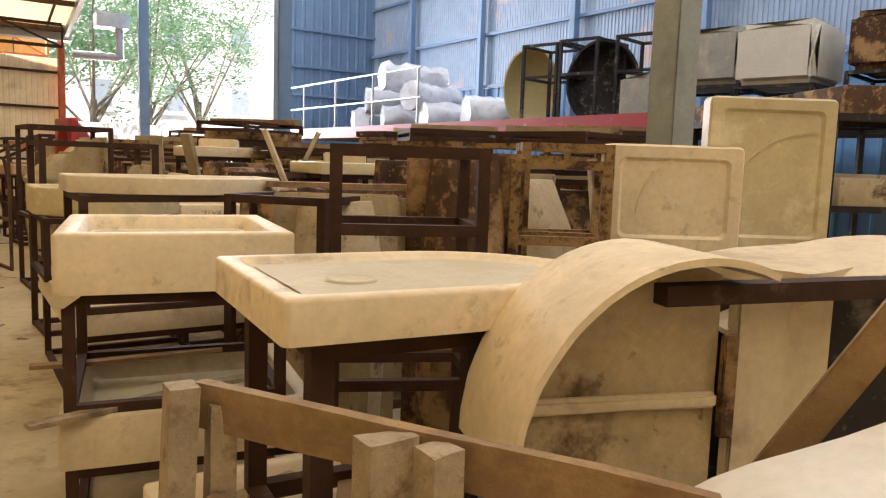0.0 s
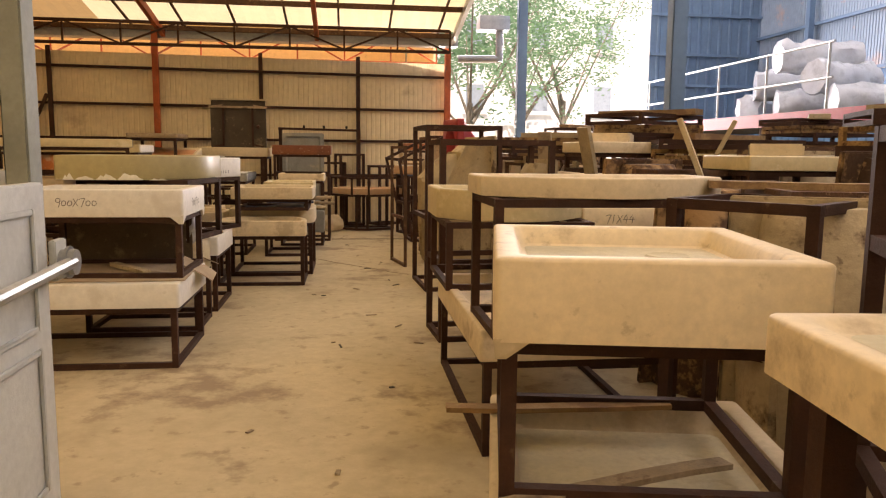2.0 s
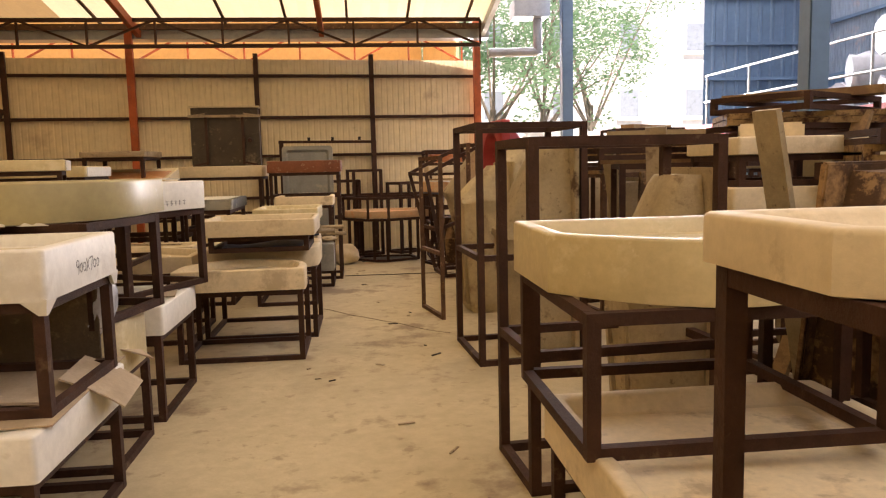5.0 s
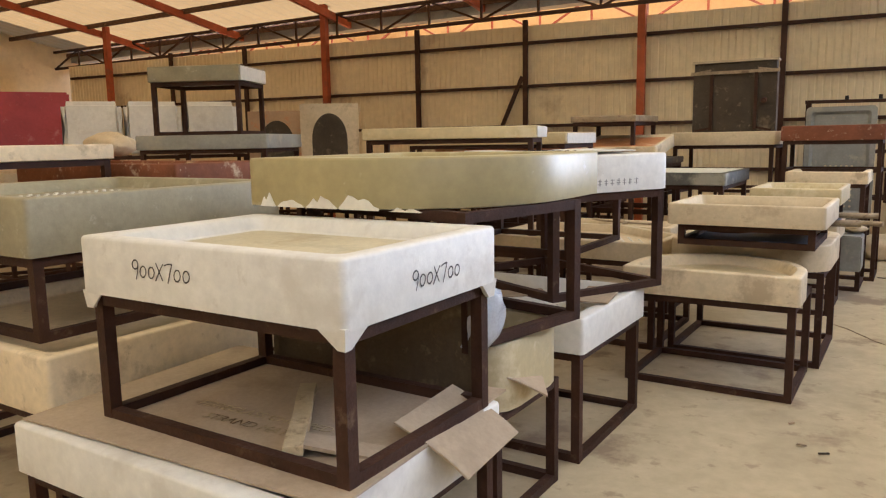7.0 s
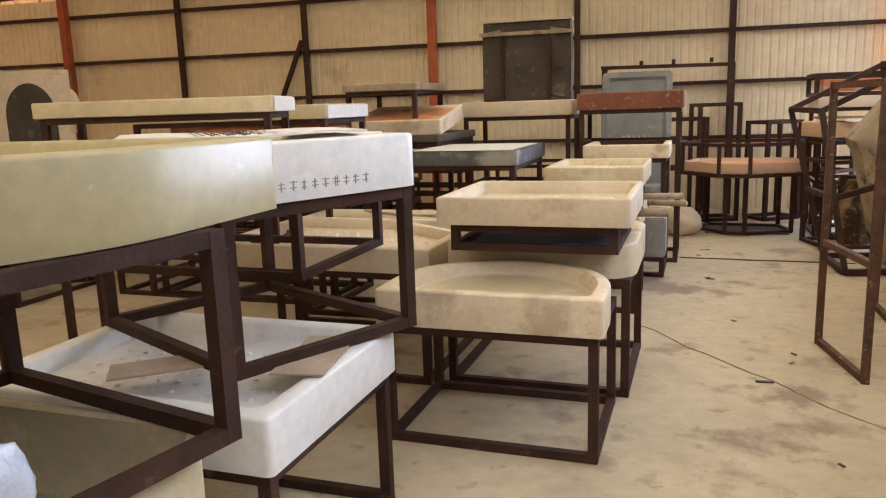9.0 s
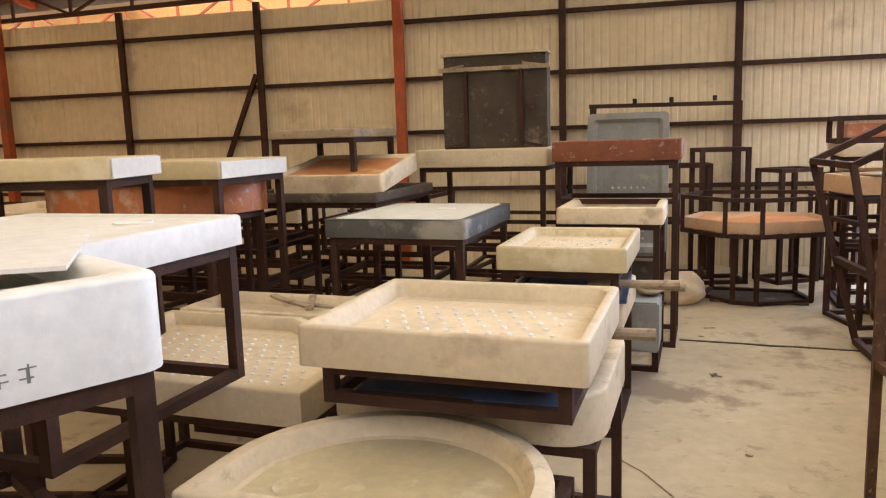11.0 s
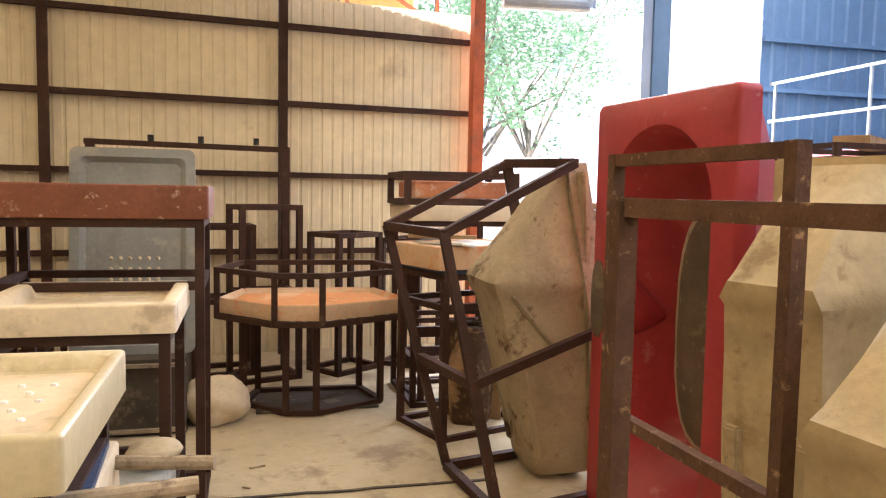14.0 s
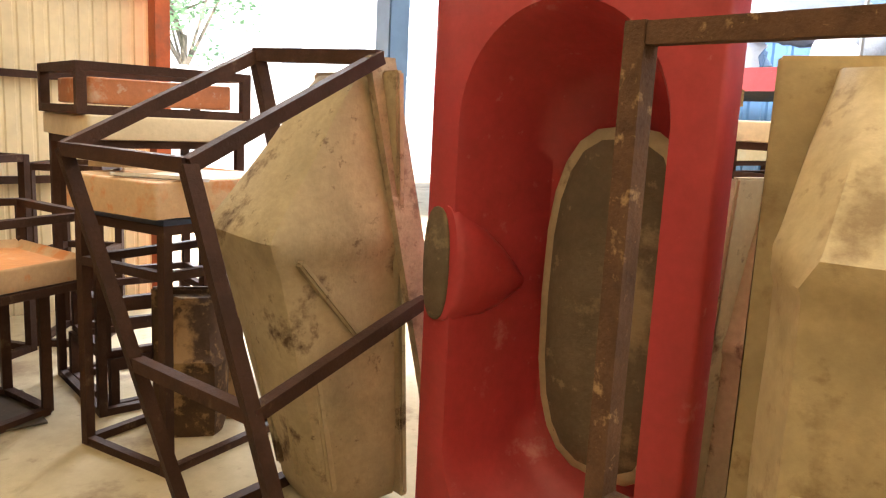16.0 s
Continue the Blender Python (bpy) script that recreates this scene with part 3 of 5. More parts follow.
# tall blue hall on the other side
wall = part("wall_east", corrugated(bmesh.new(), 26.0, 0.0, 2.9, 0.25, 0.025), BLUE)
wall.matrix_world = pose(10.2, 18.4, 0, 0, 0, -90)
tagged(wall, "blue ribbed sheet wall with pale upper sheets", "wall", kind="structure")
up = part("upper_sheet", corrugated(bmesh.new(), 26.0, 2.95, 8.0, 0.08, 0.012), PALE_SHEET, wall, "pale corrugated upper sheet")
for z in (2.93, 4.0, 5.2):
    part("girt", box(bmesh.new(), 0.0, 26.0, -0.09, -0.035, z - 0.03, z + 0.03), BLUE_DARK, wall)
for x in (2.2, 5.0, 7.8, 10.6, 13.4, 16.2):
    part("wall_post", box(bmesh.new(), x - 0.06, x + 0.06, -0.22, -0.1, 0.0, 8.0), BLUE_DARK, wall)
wall = part("wall_northeast", corrugated(bmesh.new(), 2.75, 0.0, 8.0, 0.25, 0.025), BLUE_DARK)
wall.matrix_world = pose(7.5, 18.4, 0)
tagged(wall, "dark blue ribbed sheet wall beside the great opening", "wall", kind="structure")
for z in (2.9, 3.6, 4.5):
    part("girt", box(bmesh.new(), 0.0, 2.7, -0.09, -0.035, z - 0.03, z + 0.03), BLUE_DARK, wall)
# This roof is out of view; made translucent to brighten the right side.
roof("ceiling_blue_hall", 2.5, 10.4, 18.6, 6.6, -6.0, 7.6, ROOF_PALE, "unseen pale translucent roof over the blue hall, added for light")
lintel = part("wall_above_opening", box(bmesh.new(), 2.4, 7.5, 18.3, 18.4, 6.1, 7.0), BLUE_DARK)
tagged(lintel, "dark sheet above the great opening", "wall", kind="structure")
wall = part("wall_south", box(bmesh.new(), -16, 10.4, -6.1, -6.0, 0, 8), SIDING)
tagged(wall, "plain sheet wall behind the walk", "wall", kind="structure")
wall = part("wall_west", box(bmesh.new(), -16.1, -16.0, -6, 26, 0, 8), SIDING)
tagged(wall, "plain sheet wall far across the hall", "wall", kind="structure")
wall = part("wall_next_hall", box(bmesh.new(), -16, 2.4, 26.0, 26.1, 0, 6), SIDING)
tagged(wall, "plain sheet wall closing the next hall", "wall", kind="structure")
wall = part("wall_next_hall_side", box(bmesh.new(), 2.44, 2.5, 18.4, 26.0, 0, 6), SIDING)
tagged(wall, "plain sheet wall closing the next hall", "wall", kind="structure")
def column(x, y, h, w, material, label):
    t = part("steel_column", bevelled(box(bmesh.new(), -w / 2, w / 2, -w / 2, w / 2, 0, h), 0.008), material)
    t.location = (x, y, 0)
    return tagged(t, label, "column", kind="structure")


column(3.56, 14.5, 7.2, 0.16, BLUE_DARK, "slim dark steel column before the opening")
column(3.94, 9.0, 7.0, 0.16, BLUE_DARK, "blue-grey steel column")
column(4.6, 3.8, 7.2, 0.22, GREENPOST, "pale grey-green painted steel column")

# platform with rail along the blue wall
plat = thing("platform", pose(0, 0, 0), "raised steel platform with red edge beam", "platform", kind="structure")
part("deck", box(bmesh.new(), 6.9, 9.9, -2.0, 18.2, 1.78, 1.86), PLY, plat)
part("edge_beam", box(bmesh.new(), 6.84, 6.897, -2.0, 18.2, 1.72, 1.92), RED_MOULD, plat, "red painted edge beam")
for y in (-1.5, 2.0, 5.5, 9.0, 12.5, 16.0):
    part("post", box(bmesh.new(), 7.0, 7.1, y, y + 0.1, 0, 1.78), STEEL, plat)
railing = thing("railing", pose(0, 0, 0), "thin pale steel pipe railing on the platform", "railing")
for y in (17.8, 16.2, 14.6, 13.0, 11.4):
    part("baluster", rod(bmesh.new(), (7.3, y, 1.86), (7.3, y, 2.9), 0.02), GALV, railing)
for z in (2.4, 2.9):
    part("handrail", rod(bmesh.new(), (7.3, 17.9, z), (7.3, 11.3, z), 0.02), GALV, railing)

# outside the opening
def tree(x, y, h, spread, seed):
    rng = random.Random(seed)
    t = thing("tree", pose(x, y, -0.03), "leafy green tree in the sunlit yard", "tree", "yard trees")
    bm = bmesh.new()
    tips = []
    p = Vector((0, 0, 0))
    rod(bm, p, (0.1, 0.05, h * 0.4), 0.15, 8, 0.1)
    for i in range(9):
        a = rng.uniform(0, 6.28)
        q = Vector((math.cos(a) * spread * rng.uniform(0.4, 1), math.sin(a) * spread * rng.uniform(0.4, 1), h * rng.uniform(0.5, 1.0)))
        rod(bm, (0.1, 0.05, h * rng.uniform(0.25, 0.4)), q, 0.055, 6, 0.015)
        tips.append(q)
    part("trunk", bm, BARK, t)
    verts, faces = [], []
    for q in tips:
        for c in range(11):
            o = q + Vector((rng.gauss(0, 0.8), rng.gauss(0, 0.8), rng.gauss(0, 0.7)))
            for _ in range(34):
                c0 = o + Vector((rng.gauss(0, 0.28), rng.gauss(0, 0.28), rng.gauss(0, 0.22)))
                u = Vector((rng.gauss(0, 1), rng.gauss(0, 1), rng.gauss(0, 0.5))).normalized() * 0.09
                v = u.orthogonal().normalized() * 0.05
                k = len(verts)
                verts += [c0 - u, c0 + v, c0 + u, c0 - v]
                faces.append((k, k + 1, k + 2, k + 3))
    me = bpy.data.meshes.new("crown")
    me.from_pydata(verts, [], faces)
    me.materials.append(LEAF)
    ob = new("crown", me)
    ob.parent = t
    return t


tree(4.6, 27.0, 7.5, 2.6, 1)
tree(7.2, 31.0, 8.5, 3.0, 2)
tree(2.9, 30.0, 8.0, 2.6, 3)
tree(9.8, 33.5, 9.0, 3.0, 4)
house = thing("apartment_building", pose(14.5, 40, -0.03), "white plastered building in the sunlit yard", "building")
# Wall oversized: its white fills the opening in place of the glaring sky.
part("wall", box(bmesh.new(), -20, 18, 0, 8, 0, 19), PLASTER, house)
part("roof", box(bmesh.new(), -20.4, 18.4, -0.4, 8.4, 19, 19.3), PLASTER, house)
for i in range(6):
    for j in range(3):
        w = part("window", box(bmesh.new(), -8 + i * 3.4, -6.9 + i * 3.4, -0.05, 0.02, 3.4 + j * 3.2, 4.9 + j * 3.2), PLASTER, house)
        part("pane", box(bmesh.new(), -7.92 + i * 3.4, -6.98 + i * 3.4, -0.06, -0.052, 3.5 + j * 3.2, 4.8 + j * 3.2), WINDOW, w)
        part("sill", box(bmesh.new(), -8.1 + i * 3.4, -6.8 + i * 3.4, -0.14, -0.051, 3.3 + j * 3.2, 3.38 + j * 3.2), PLASTER, w)
yw = part("yard_wall", bevelled(box(bmesh.new(), -4, 16, 0, 0.25, 0, 2.2), 0.02), PLASTER)
yw.location = (2, 25.0, -0.03)
tagged(yw, "white plastered yard wall in the sun", "wall", kind="structure")


# ---- trays beside the aisle ----
def stacked(x0, x1, y0, y1, top, h, shape, material, label, leg_to, rot=0, stand_in=0.02, mid=None, **kw):
    """A tray with its own stand under it, by the plan's limits and the height of the rim."""
    cx, cy = (x0 + x1) / 2, (y0 + y1) / 2
    lx, ly = (x1 - x0, y1 - y0) if rot % 180 == 0 else (y1 - y0, x1 - x0)
    tray = shower_tray(pose(cx, cy, top - h, 0, 0, rot), shape, lx, ly, h, material, label, **kw)
    if leg_to is not None:
        stand(pose(cx, cy, leg_to), (x1 - x0) - 2 * stand_in, (y1 - y0) - 2 * stand_in, top - h - leg_to, mid=mid)
    return tray


a = stacked(-1.42, -0.465, 5.93, 6.61, 1.055, 0.165, "rect", WHITE, "white rectangular shower tray marked with its size in ink", 0.52, feet=0.04, rim=0.055, depth=0.05, floor_mat=BASIN_DUST, drain=None)
lettered("900X700", 0.047, INK, a, pose(-0.13, -0.3425, 0.068, 90, 0, 0))
lettered("900X700", 0.045, INK, a, pose(0.479, 0.02, 0.055, 90, 0, 90))
stacked(-1.62, -0.48, 5.80, 6.66, 0.515, 0.15, "rect", WHITE, "white shower tray covered with a cardboard sheet", 0.0, rim=0.07, drain=None)
olive = shower_tray(pose(-0.955, 7.025, 1.085, 0, 0, -90), "quadrant", 0.91, 0.93, 0.165, OLIVE, "olive yellow resin shower tray with one rounded corner", rim=0.07, depth=0.05, floor_mat=BASIN_DUST, drain=None)
for y0, wd, ht in ((-0.41, 0.07, 0.05), (-0.33, 0.12, 0.03), (-0.20, 0.13, 0.045), (-0.06, 0.16, 0.06), (0.14, 0.12, 0.016)):
    n = 9
    rim_ = [(0.4565, y0 + wd * k / (n - 1), ht * (0.12 + 0.7 * math.sin(math.pi * k / (n - 1))) * (1 + 0.9 * noise.noise(Vector((k * 0.8, y0 * 40, 1))))) for k in range(n)]
    bm = bmesh.new()
    loft(bm, [[(0.4565, y0 + wd, 0.001), (0.4565, y0, 0.001)] + rim_, [(0.4545, y0 + wd, 0.001), (0.4545, y0, 0.001)] + [(0.4545, q[1], q[2]) for q in rim_]])
    part("plaster_patch", bm, WHITE, olive, "pale plaster patch along the lower edge")
stand(pose(-0.905, 7.0, 0.655, 0, 0, -12), 0.80, 0.60, 0.43)
WHITE_AT = pose(-0.98, 8.07, 0, 0, 0, -25.5)
b = shower_tray(WHITE_AT @ pose(0, 0, 1.06), "rect", 0.9, 0.72, 0.166, WHITE, "white round-cornered shower tray with worn stencil marks", rim=0.06, depth=0.05, drain=None, r=0.05)
stand(WHITE_AT @ pose(0.02, 0, 0.61), 0.84, 0.66, 0.45)
for i in range(9):
    bm = bmesh.new()
    y = -0.16 + i * 0.036
    for k in range(4):
        f = noise.noise(Vector((i * 2.7, k * 3.3, 5)))
        if k % 2:
            box(bm, 0.4502, 0.4508, y + 0.006 + 0.012 * abs(f), y + 0.009 + 0.012 * abs(f), 0.032, 0.058 + 0.006 * f)
        else:
            box(bm, 0.4502, 0.4508, y, y + 0.022 + 0.006 * f, 0.04 + 0.006 * k + 0.004 * f, 0.0425 + 0.006 * k + 0.004 * f)
    part("marking", bm, WORNINK, b, "worn unreadable stencil letter")
speck = plank(pose(-1.0, 8.1, 1.229, 0, 0, 40), 0.72, 0.5, 0.008, WHITE, "white resin sheet with rows of dark specks", "resin_sheet", "sheet", 0.012)
bm = bmesh.new()
for i in range(15):
    for j in range(9):
        x, y = -0.32 + i * 0.045 + 0.02 * (j % 2), -0.2 + j * 0.05
        rod(bm, (x, y, 0.004), (x, y, 0.0125), 0.007, 6)
tagged(part("specks", bm, PLY, speck), kind="stuff")
stacked(-1.5, -0.515, 7.40, 8.17, 0.605, 0.15, "rect", WHITE, "white non-slip shower tray with rows of studs", 0.0, dots=0.06, rim=0.06, drain=None)
stacked(-0.76, 0.11, 8.55, 9.2, 0.625, 0.145, "dee", CREAM, "cream shower tray with a bowed front and red ink marks", 0.0, rim=0.055, depth=0.06, floor_mat=YELLOWED, drain=(-0.22, -0.12))
m8 = bpy.data.objects[[o.name for o in bpy.data.objects if o.name.startswith("shower_tray")][-1]]
lettered("800", 0.045, REDINK, m8, pose(0.27, -0.3012, 0.045, 90, 0, 0))
lettered("17", 0.04, REDINK, m8, pose(-0.14, -0.3012, 0.05, 90, 0, 0))
stacked(-0.72, 0.16, 9.22, 10.0, 0.69, 0.15, "rect", CREAM, "cream bow-front shower tray under another tray", 0.0, rim=0.06, drain=None, r=0.14)
stacked(-0.65, 0.16, 8.98, 9.68, 0.925, 0.12, "rect", CREAM, "yellowish non-slip shower tray with rows of studs", 0.69, dots=0.062, rim=0.03, depth=0.065, floor_mat=CREAM, drain=(0.22, -0.22), stand_in=0.05)
stacked(-0.50, 0.10, 10.55, 11.3, 0.915, 0.115, "rect", YELLOWED, "yellowed shower tray on a stack", 0.66, dots=0.07, rim=0.03, depth=0.05, floor_mat=CREAM, drain=None, stand_in=0.04)
stacked(-0.52, 0.08, 10.6, 11.3, 0.66, 0.13, "rect", CREAM, "cream shower tray under another", 0.0, rim=0.05, drain=None)
stacked(-0.42, 0.20, 11.65, 12.3, 0.985, 0.10, "rect", CREAM, "dusty cream shower tray on a tall stand", 0.0, rim=0.05, drain=None, mid=0.3)
stacked(-1.50, -0.71, 10.75, 11.7, 1.01, 0.10, "rect", DARKSIDE, "grey-topped square mould on a brown braced stand", 0.0, rim=0.006, depth=0.003, drain=(0.1, 0.1), floor_mat=GREYTOP, mid=0.5)
stacked(-1.95, -0.75, 9.15, 10.05, 0.66, 0.12, "pentagon", CREAM, "cream five-sided non-slip tray", 0.0, dots=0.065, rim=0.05, drain=(-0.2, -0.2))
stacked(-2.0, -0.95, 10.15, 10.58, 0.64, 0.10, "rect", CREAM, "cream flat shower tray with sticks on it", 0.0, rim=0.05, drain=None)
stacked(-0.55, 0.28, 12.2, 12.75, 1.37, 0.135, "rect", BROWNRED, "upturned tray with worn red-brown side on a stand", 0.0, rim=0.02, depth=0.01, drain=None, floor_mat=CREAM, mid=0.97)
stacked(-1.60, -0.62, 12.4, 13.1, 1.33, 0.13, "rect", CREAM, "dusty cream tray on a tall brown stand", 0.0, rim=0.04, drain=None, mid=0.6)
stacked(-2.35, -1.70, 11.6, 12.3, 1.50, 0.06, "rect", GREYWOOD, "thin dusty brown upturned tray on a stand", 1.10, rim=0.02, depth=0.008, drain=None, floor_mat=GREYTOP)
stacked(-2.45, -1.45, 11.35, 12.35, 1.10, 0.06, "rect", PLY, "dark board under a tilted orange tray", 0.0, rim=0.05, drain=None)
shower_tray(pose(-1.86, 11.80, 1.145, 9, 0, 2), "rect", 0.76, 0.70, 0.12, CREAM, "tilted cream tray with bright orange inside", floor_mat=ORANGE_FLOOR, depth=0.022, rim=0.025, drain=None)
THIN_AT = pose(-2.38, 9.50, 0, 0, 0, 16)
t = shower_tray(THIN_AT @ pose(0, 0, 1.305), "rect", 1.3, 0.45, 0.085, YELLOWED, "thin cream upturned tray with a white end on a dark stand", rim=0.02, depth=0.006, drain=None)
part("end_face", bevelled(box(bmesh.new(), 0.6505, 0.656, -0.215, 0.215, 0.004, 0.08), 0.002), WHITE, t, "white painted end")
stand(THIN_AT, 1.24, 0.40, 1.305, mid=0.6)
t = stacked(-3.42, -1.86, 10.36, 11.02, 1.345, 0.095, "rect", YELLOWED, "thin cream upturned tray with a white end", 0.0, rim=0.02, depth=0.006, drain=(0.1, 0.05), mid=0.5)
part("end_face", bevelled(box(bmesh.new(), 0.7805, 0.786, -0.31, 0.31, 0.004, 0.088), 0.002), WHITE, t, "white painted end")
stacked(-3.0, -1.85, 6.02, 7.15, 1.14, 0.2, "rect", GREYOLIVE, "olive grey shower tray with a studded floor", 0.655, rim=0.05, depth=0.06, dots=0.06, drain=None)
stacked(-2.95, -1.68, 5.95, 7.1, 0.655, 0.2, "rect", CREAM, "dusty cream tray holding scraps", 0.0, rim=0.05, drain=None)
TALL_AT = pose(-4.76, 9.28, 0, 0, 0, 25)
t = shower_tray(TALL_AT @ pose(0, 0, 1.82), "rect", 0.82, 0.6, 0.13, GREYOLIVE, "olive grey tray with a white end on a tall brown stand", rim=0.05, drain=None)
part("end_face", bevelled(box(bmesh.new(), 0.4105, 0.416, -0.285, 0.285, 0.006, 0.12), 0.002), WHITE, t, "white painted end")
stand(TALL_AT @ pose(0, 0, 1.375), 0.78, 0.56, 0.445)
shower_tray(TALL_AT @ pose(0.1, 0, 1.255), "rect", 1.15, 0.9, 0.12, GREY, "grey tray under a tall stand", rim=0.05, drain=None)
stand(TALL_AT @ pose(0.1, 0, 0), 1.1, 0.85, 1.255, mid=0.6)
stacked(-4.3, -2.75, 7.3, 7.9, 1.2, 0.12, "rect", BROWNRED, "brown and white upturned tray", 0.0, rim=0.05, drain=None)
stacked(-3.35, -1.97, 10.41, 10.97, 1.235, 0.19, "dee", ORANGE, "terracotta orange tray with a bowed side", 0.0, rim=0.05, drain=None, rot=180)
stacked(-1.9, -1.0, 8.45, 9.28, 1.2, 0.10, "rect", WHITE, "flat white upturned tray on a stand", 0.66, rim=0.03, depth=0.01, drain=(0.2, 0.2))
stacked(-5.6, -3.1, 6.3, 7.2, 1.31, 0.08, "rect", CREAM, "white upturned tray on dark legs", 0.0, rim=0.02, depth=0.006, drain=None)
for x, y, z in ((-3.2, 10.8, 0.95), (-4.3, 11.5, 1.0), (-4.6, 10.3, 0.9), (-6.0, 10.0, 1.0), (-7.4, 9.0, 1.05), (-6.6, 12.0, 1.0), (-3.2, 13.0, 0.9), (-4.9, 13.2, 0.95)):
    stacked(x - 0.5, x + 0.5, y - 0.45, y + 0.45, z, 0.14, "rect", CREAM, "dusty cream shower tray on a steel stand", 0.0, rim=0.05, drain=None, mid=0.3)

# ---- trays on the other side of the aisle ----
B_AT = pose(1.243, 3.20, 0, 0, 0, -11)
shower_tray(B_AT @ pose(0, 0, 0.88), "rect", 0.72, 0.78, 0.19, CREAM, "deep dusty cream shower tray with dripped corners", feet=0.035, rim=0.06, depth=0.06, floor_mat=BASIN_DUST, drain=(0.12, 0.1), r=0.02)
stand(B_AT @ pose(0, 0, 0.50), 0.68, 0.70, 0.38)
shower_tray(B_AT @ pose(0.04, 0.03, 0.33), "rect", 0.80, 0.80, 0.17, CREAM, "dusty cream tray filled with dust", rim=0.05, depth=0.09, floor_mat=BASIN_DUST, drain=None, r=0.02)
stand(B_AT @ pose(0.04, 0.03, 0.0), 0.76, 0.76, 0.33)
e = shower_tray(pose(1.57, 2.02, 0.955, 0, 0, -6), "quadrant", 0.92, 0.66, 0.097, CREAM, "dusty cream quadrant shower tray on a brown stand", rim=0.045, depth=0.02, floor_mat=BASIN_DUST, drain=(-0.22, -0.05), r=0.018)
stand(pose(1.55, 2.05, 0.38, 0, 0, -6), 0.72, 0.58, 0.575, w=0.05)
stacked(1.0, 1.75, 1.9, 2.6, 0.38, 0.13, "rect", CREAM, "cream tray low on the floor", 0.0, rim=0.05, drain=None)
c = stacked(1.05, 2.10, 4.14, 4.72, 1.20, 0.085, "bow", CREAM, "shallow cream bow-front tray on a curved stand", 0.56, rot=180, rim=0.05, depth=0.03, drain=None)
stacked(1.01, 1.87, 5.25, 6.05, 1.09, 0.17, "bow", YELLOWED, "yellowed deep bow-front tray on a brown stand", 0.55, rot=180, rim=0.05, depth=0.06, drain=None)
stacked(1.05, 1.95, 4.32, 5.8, 0.56, 0.14, "rect", CREAM, "long cream tray with broken edge", 0.0, rim=0.05, drain=None)
t = stacked(1.87, 2.32, 5.55, 6.05, 0.98, 0.13, "rect", CREAM, "small cream tray with its size written in ink", 0.0, rim=0.04, drain=None, mid=0.4)
lettered("71X44", 0.05, INK, t, pose(0.0, -0.2515, 0.04, 90, 0, 0))

# ---- tall frames and moulds ----
frame_rack(pose(1.55, 8.55, 0, 0, 0, 4), 0.72, 0.75, 1.54, "tall brown square-tube mould frame", mids=(0.45,))
frame_rack(pose(1.5, 6.55, 0, 0, 0, 4), 0.8, 0.5, 1.38, "brown square-tube mould frame holding a mould", mids=(0.4,))


def flat_frame(a, c, h, w, mid, label):
    """A frame of two posts and cross bars in one plane, propped against the mould behind it."""
    t = thing("mould_rack", pose(0, 0, 0), label, "rack", "mould frames")
    a, c = Vector((*a, 0)), Vector((*c, 0))
    for p in (a, c):
        part("post", bar(bmesh.new(), p, p + Vector((0, 0, h)), w), RUST, t)
    e = (c - a).normalized() * w / 2
    for z in (w / 2, mid, h - w / 2):
        up = Vector((0, 0, z))
        part("crossbar", bar(bmesh.new(), a + e + up, c - e + up, w * 0.92), RUST, t)
    return t


flat_frame((1.035, 10.25), (1.15, 9.67), 1.36, 0.034, 0.55, "rusty square-tube frame round a beige mould")
tub_mould(pose(1.85, 8.6, 0, 0, 0, -90), 0.7, 0.42, 1.42, CLAY, "dusty grey-brown bathtub mould stood on end")
tub_mould(pose(1.95, 6.8, 0, 0, 0, -90), 0.5, 0.32, 1.22, CLAY, "dusty grey-brown bathtub mould stood on end")
tub_mould(pose(1.74, 10.06, 0.0, 0, 0, -82), 0.44, 0.4, 1.27, BEIGE_MOULD, "smooth beige bathtub mould stood on end", taper=0.6, knee=0.8)


def tilted_frame():
    """A frame that leans, with a mould in it."""
    t = thing("mould_rack", pose(0, 0, 0), "leaning brown square-tube frame round a clay-brown mould", "frame", "mould frames")
    tl, tr, bl, br = Vector((1.10, 12.78, 1.19)), Vector((1.26, 12.27, 1.18)), Vector((1.37, 12.55, 0.03)), Vector((1.43, 11.95, 0.03))
    back = Vector((0.66, 0.1, 0.33))
    backb = Vector((0.66, 0.15, 0.0))
    A = [tl, tr, br, bl]
    for p, q in ((tl, tr), (tr, br), (br, bl), (bl, tl)):
        part("bar", bar(bmesh.new(), p, q, 0.04), STEEL, t)
    for p in (tl, tr):
        part("bar", bar(bmesh.new(), p, p + back, 0.04), STEEL, t)
    for p in (bl, br):
        part("bar", bar(bmesh.new(), p, p + backb, 0.04), STEEL, t)
    part("bar", bar(bmesh.new(), tl + back, tr + back, 0.045), STEEL, t)
    part("bar", bar(bmesh.new(), tl + back, bl + backb, 0.045), STEEL, t)
    part("plank_edge", bar(bmesh.new(), tr + back, br + backb, 0.1, 0.03), GREYWOOD, t)
    ml, mr = bl.lerp(tl, 0.45), br.lerp(tr, 0.45)
    part("bar", bar(bmesh.new(), ml, mr, 0.04), STEEL, t)
    part("bar", bar(bmesh.new(), mr, mr + Vector((0.66, 0.12, 0.2)), 0.04), STEEL, t)
    return t


tilted_frame()


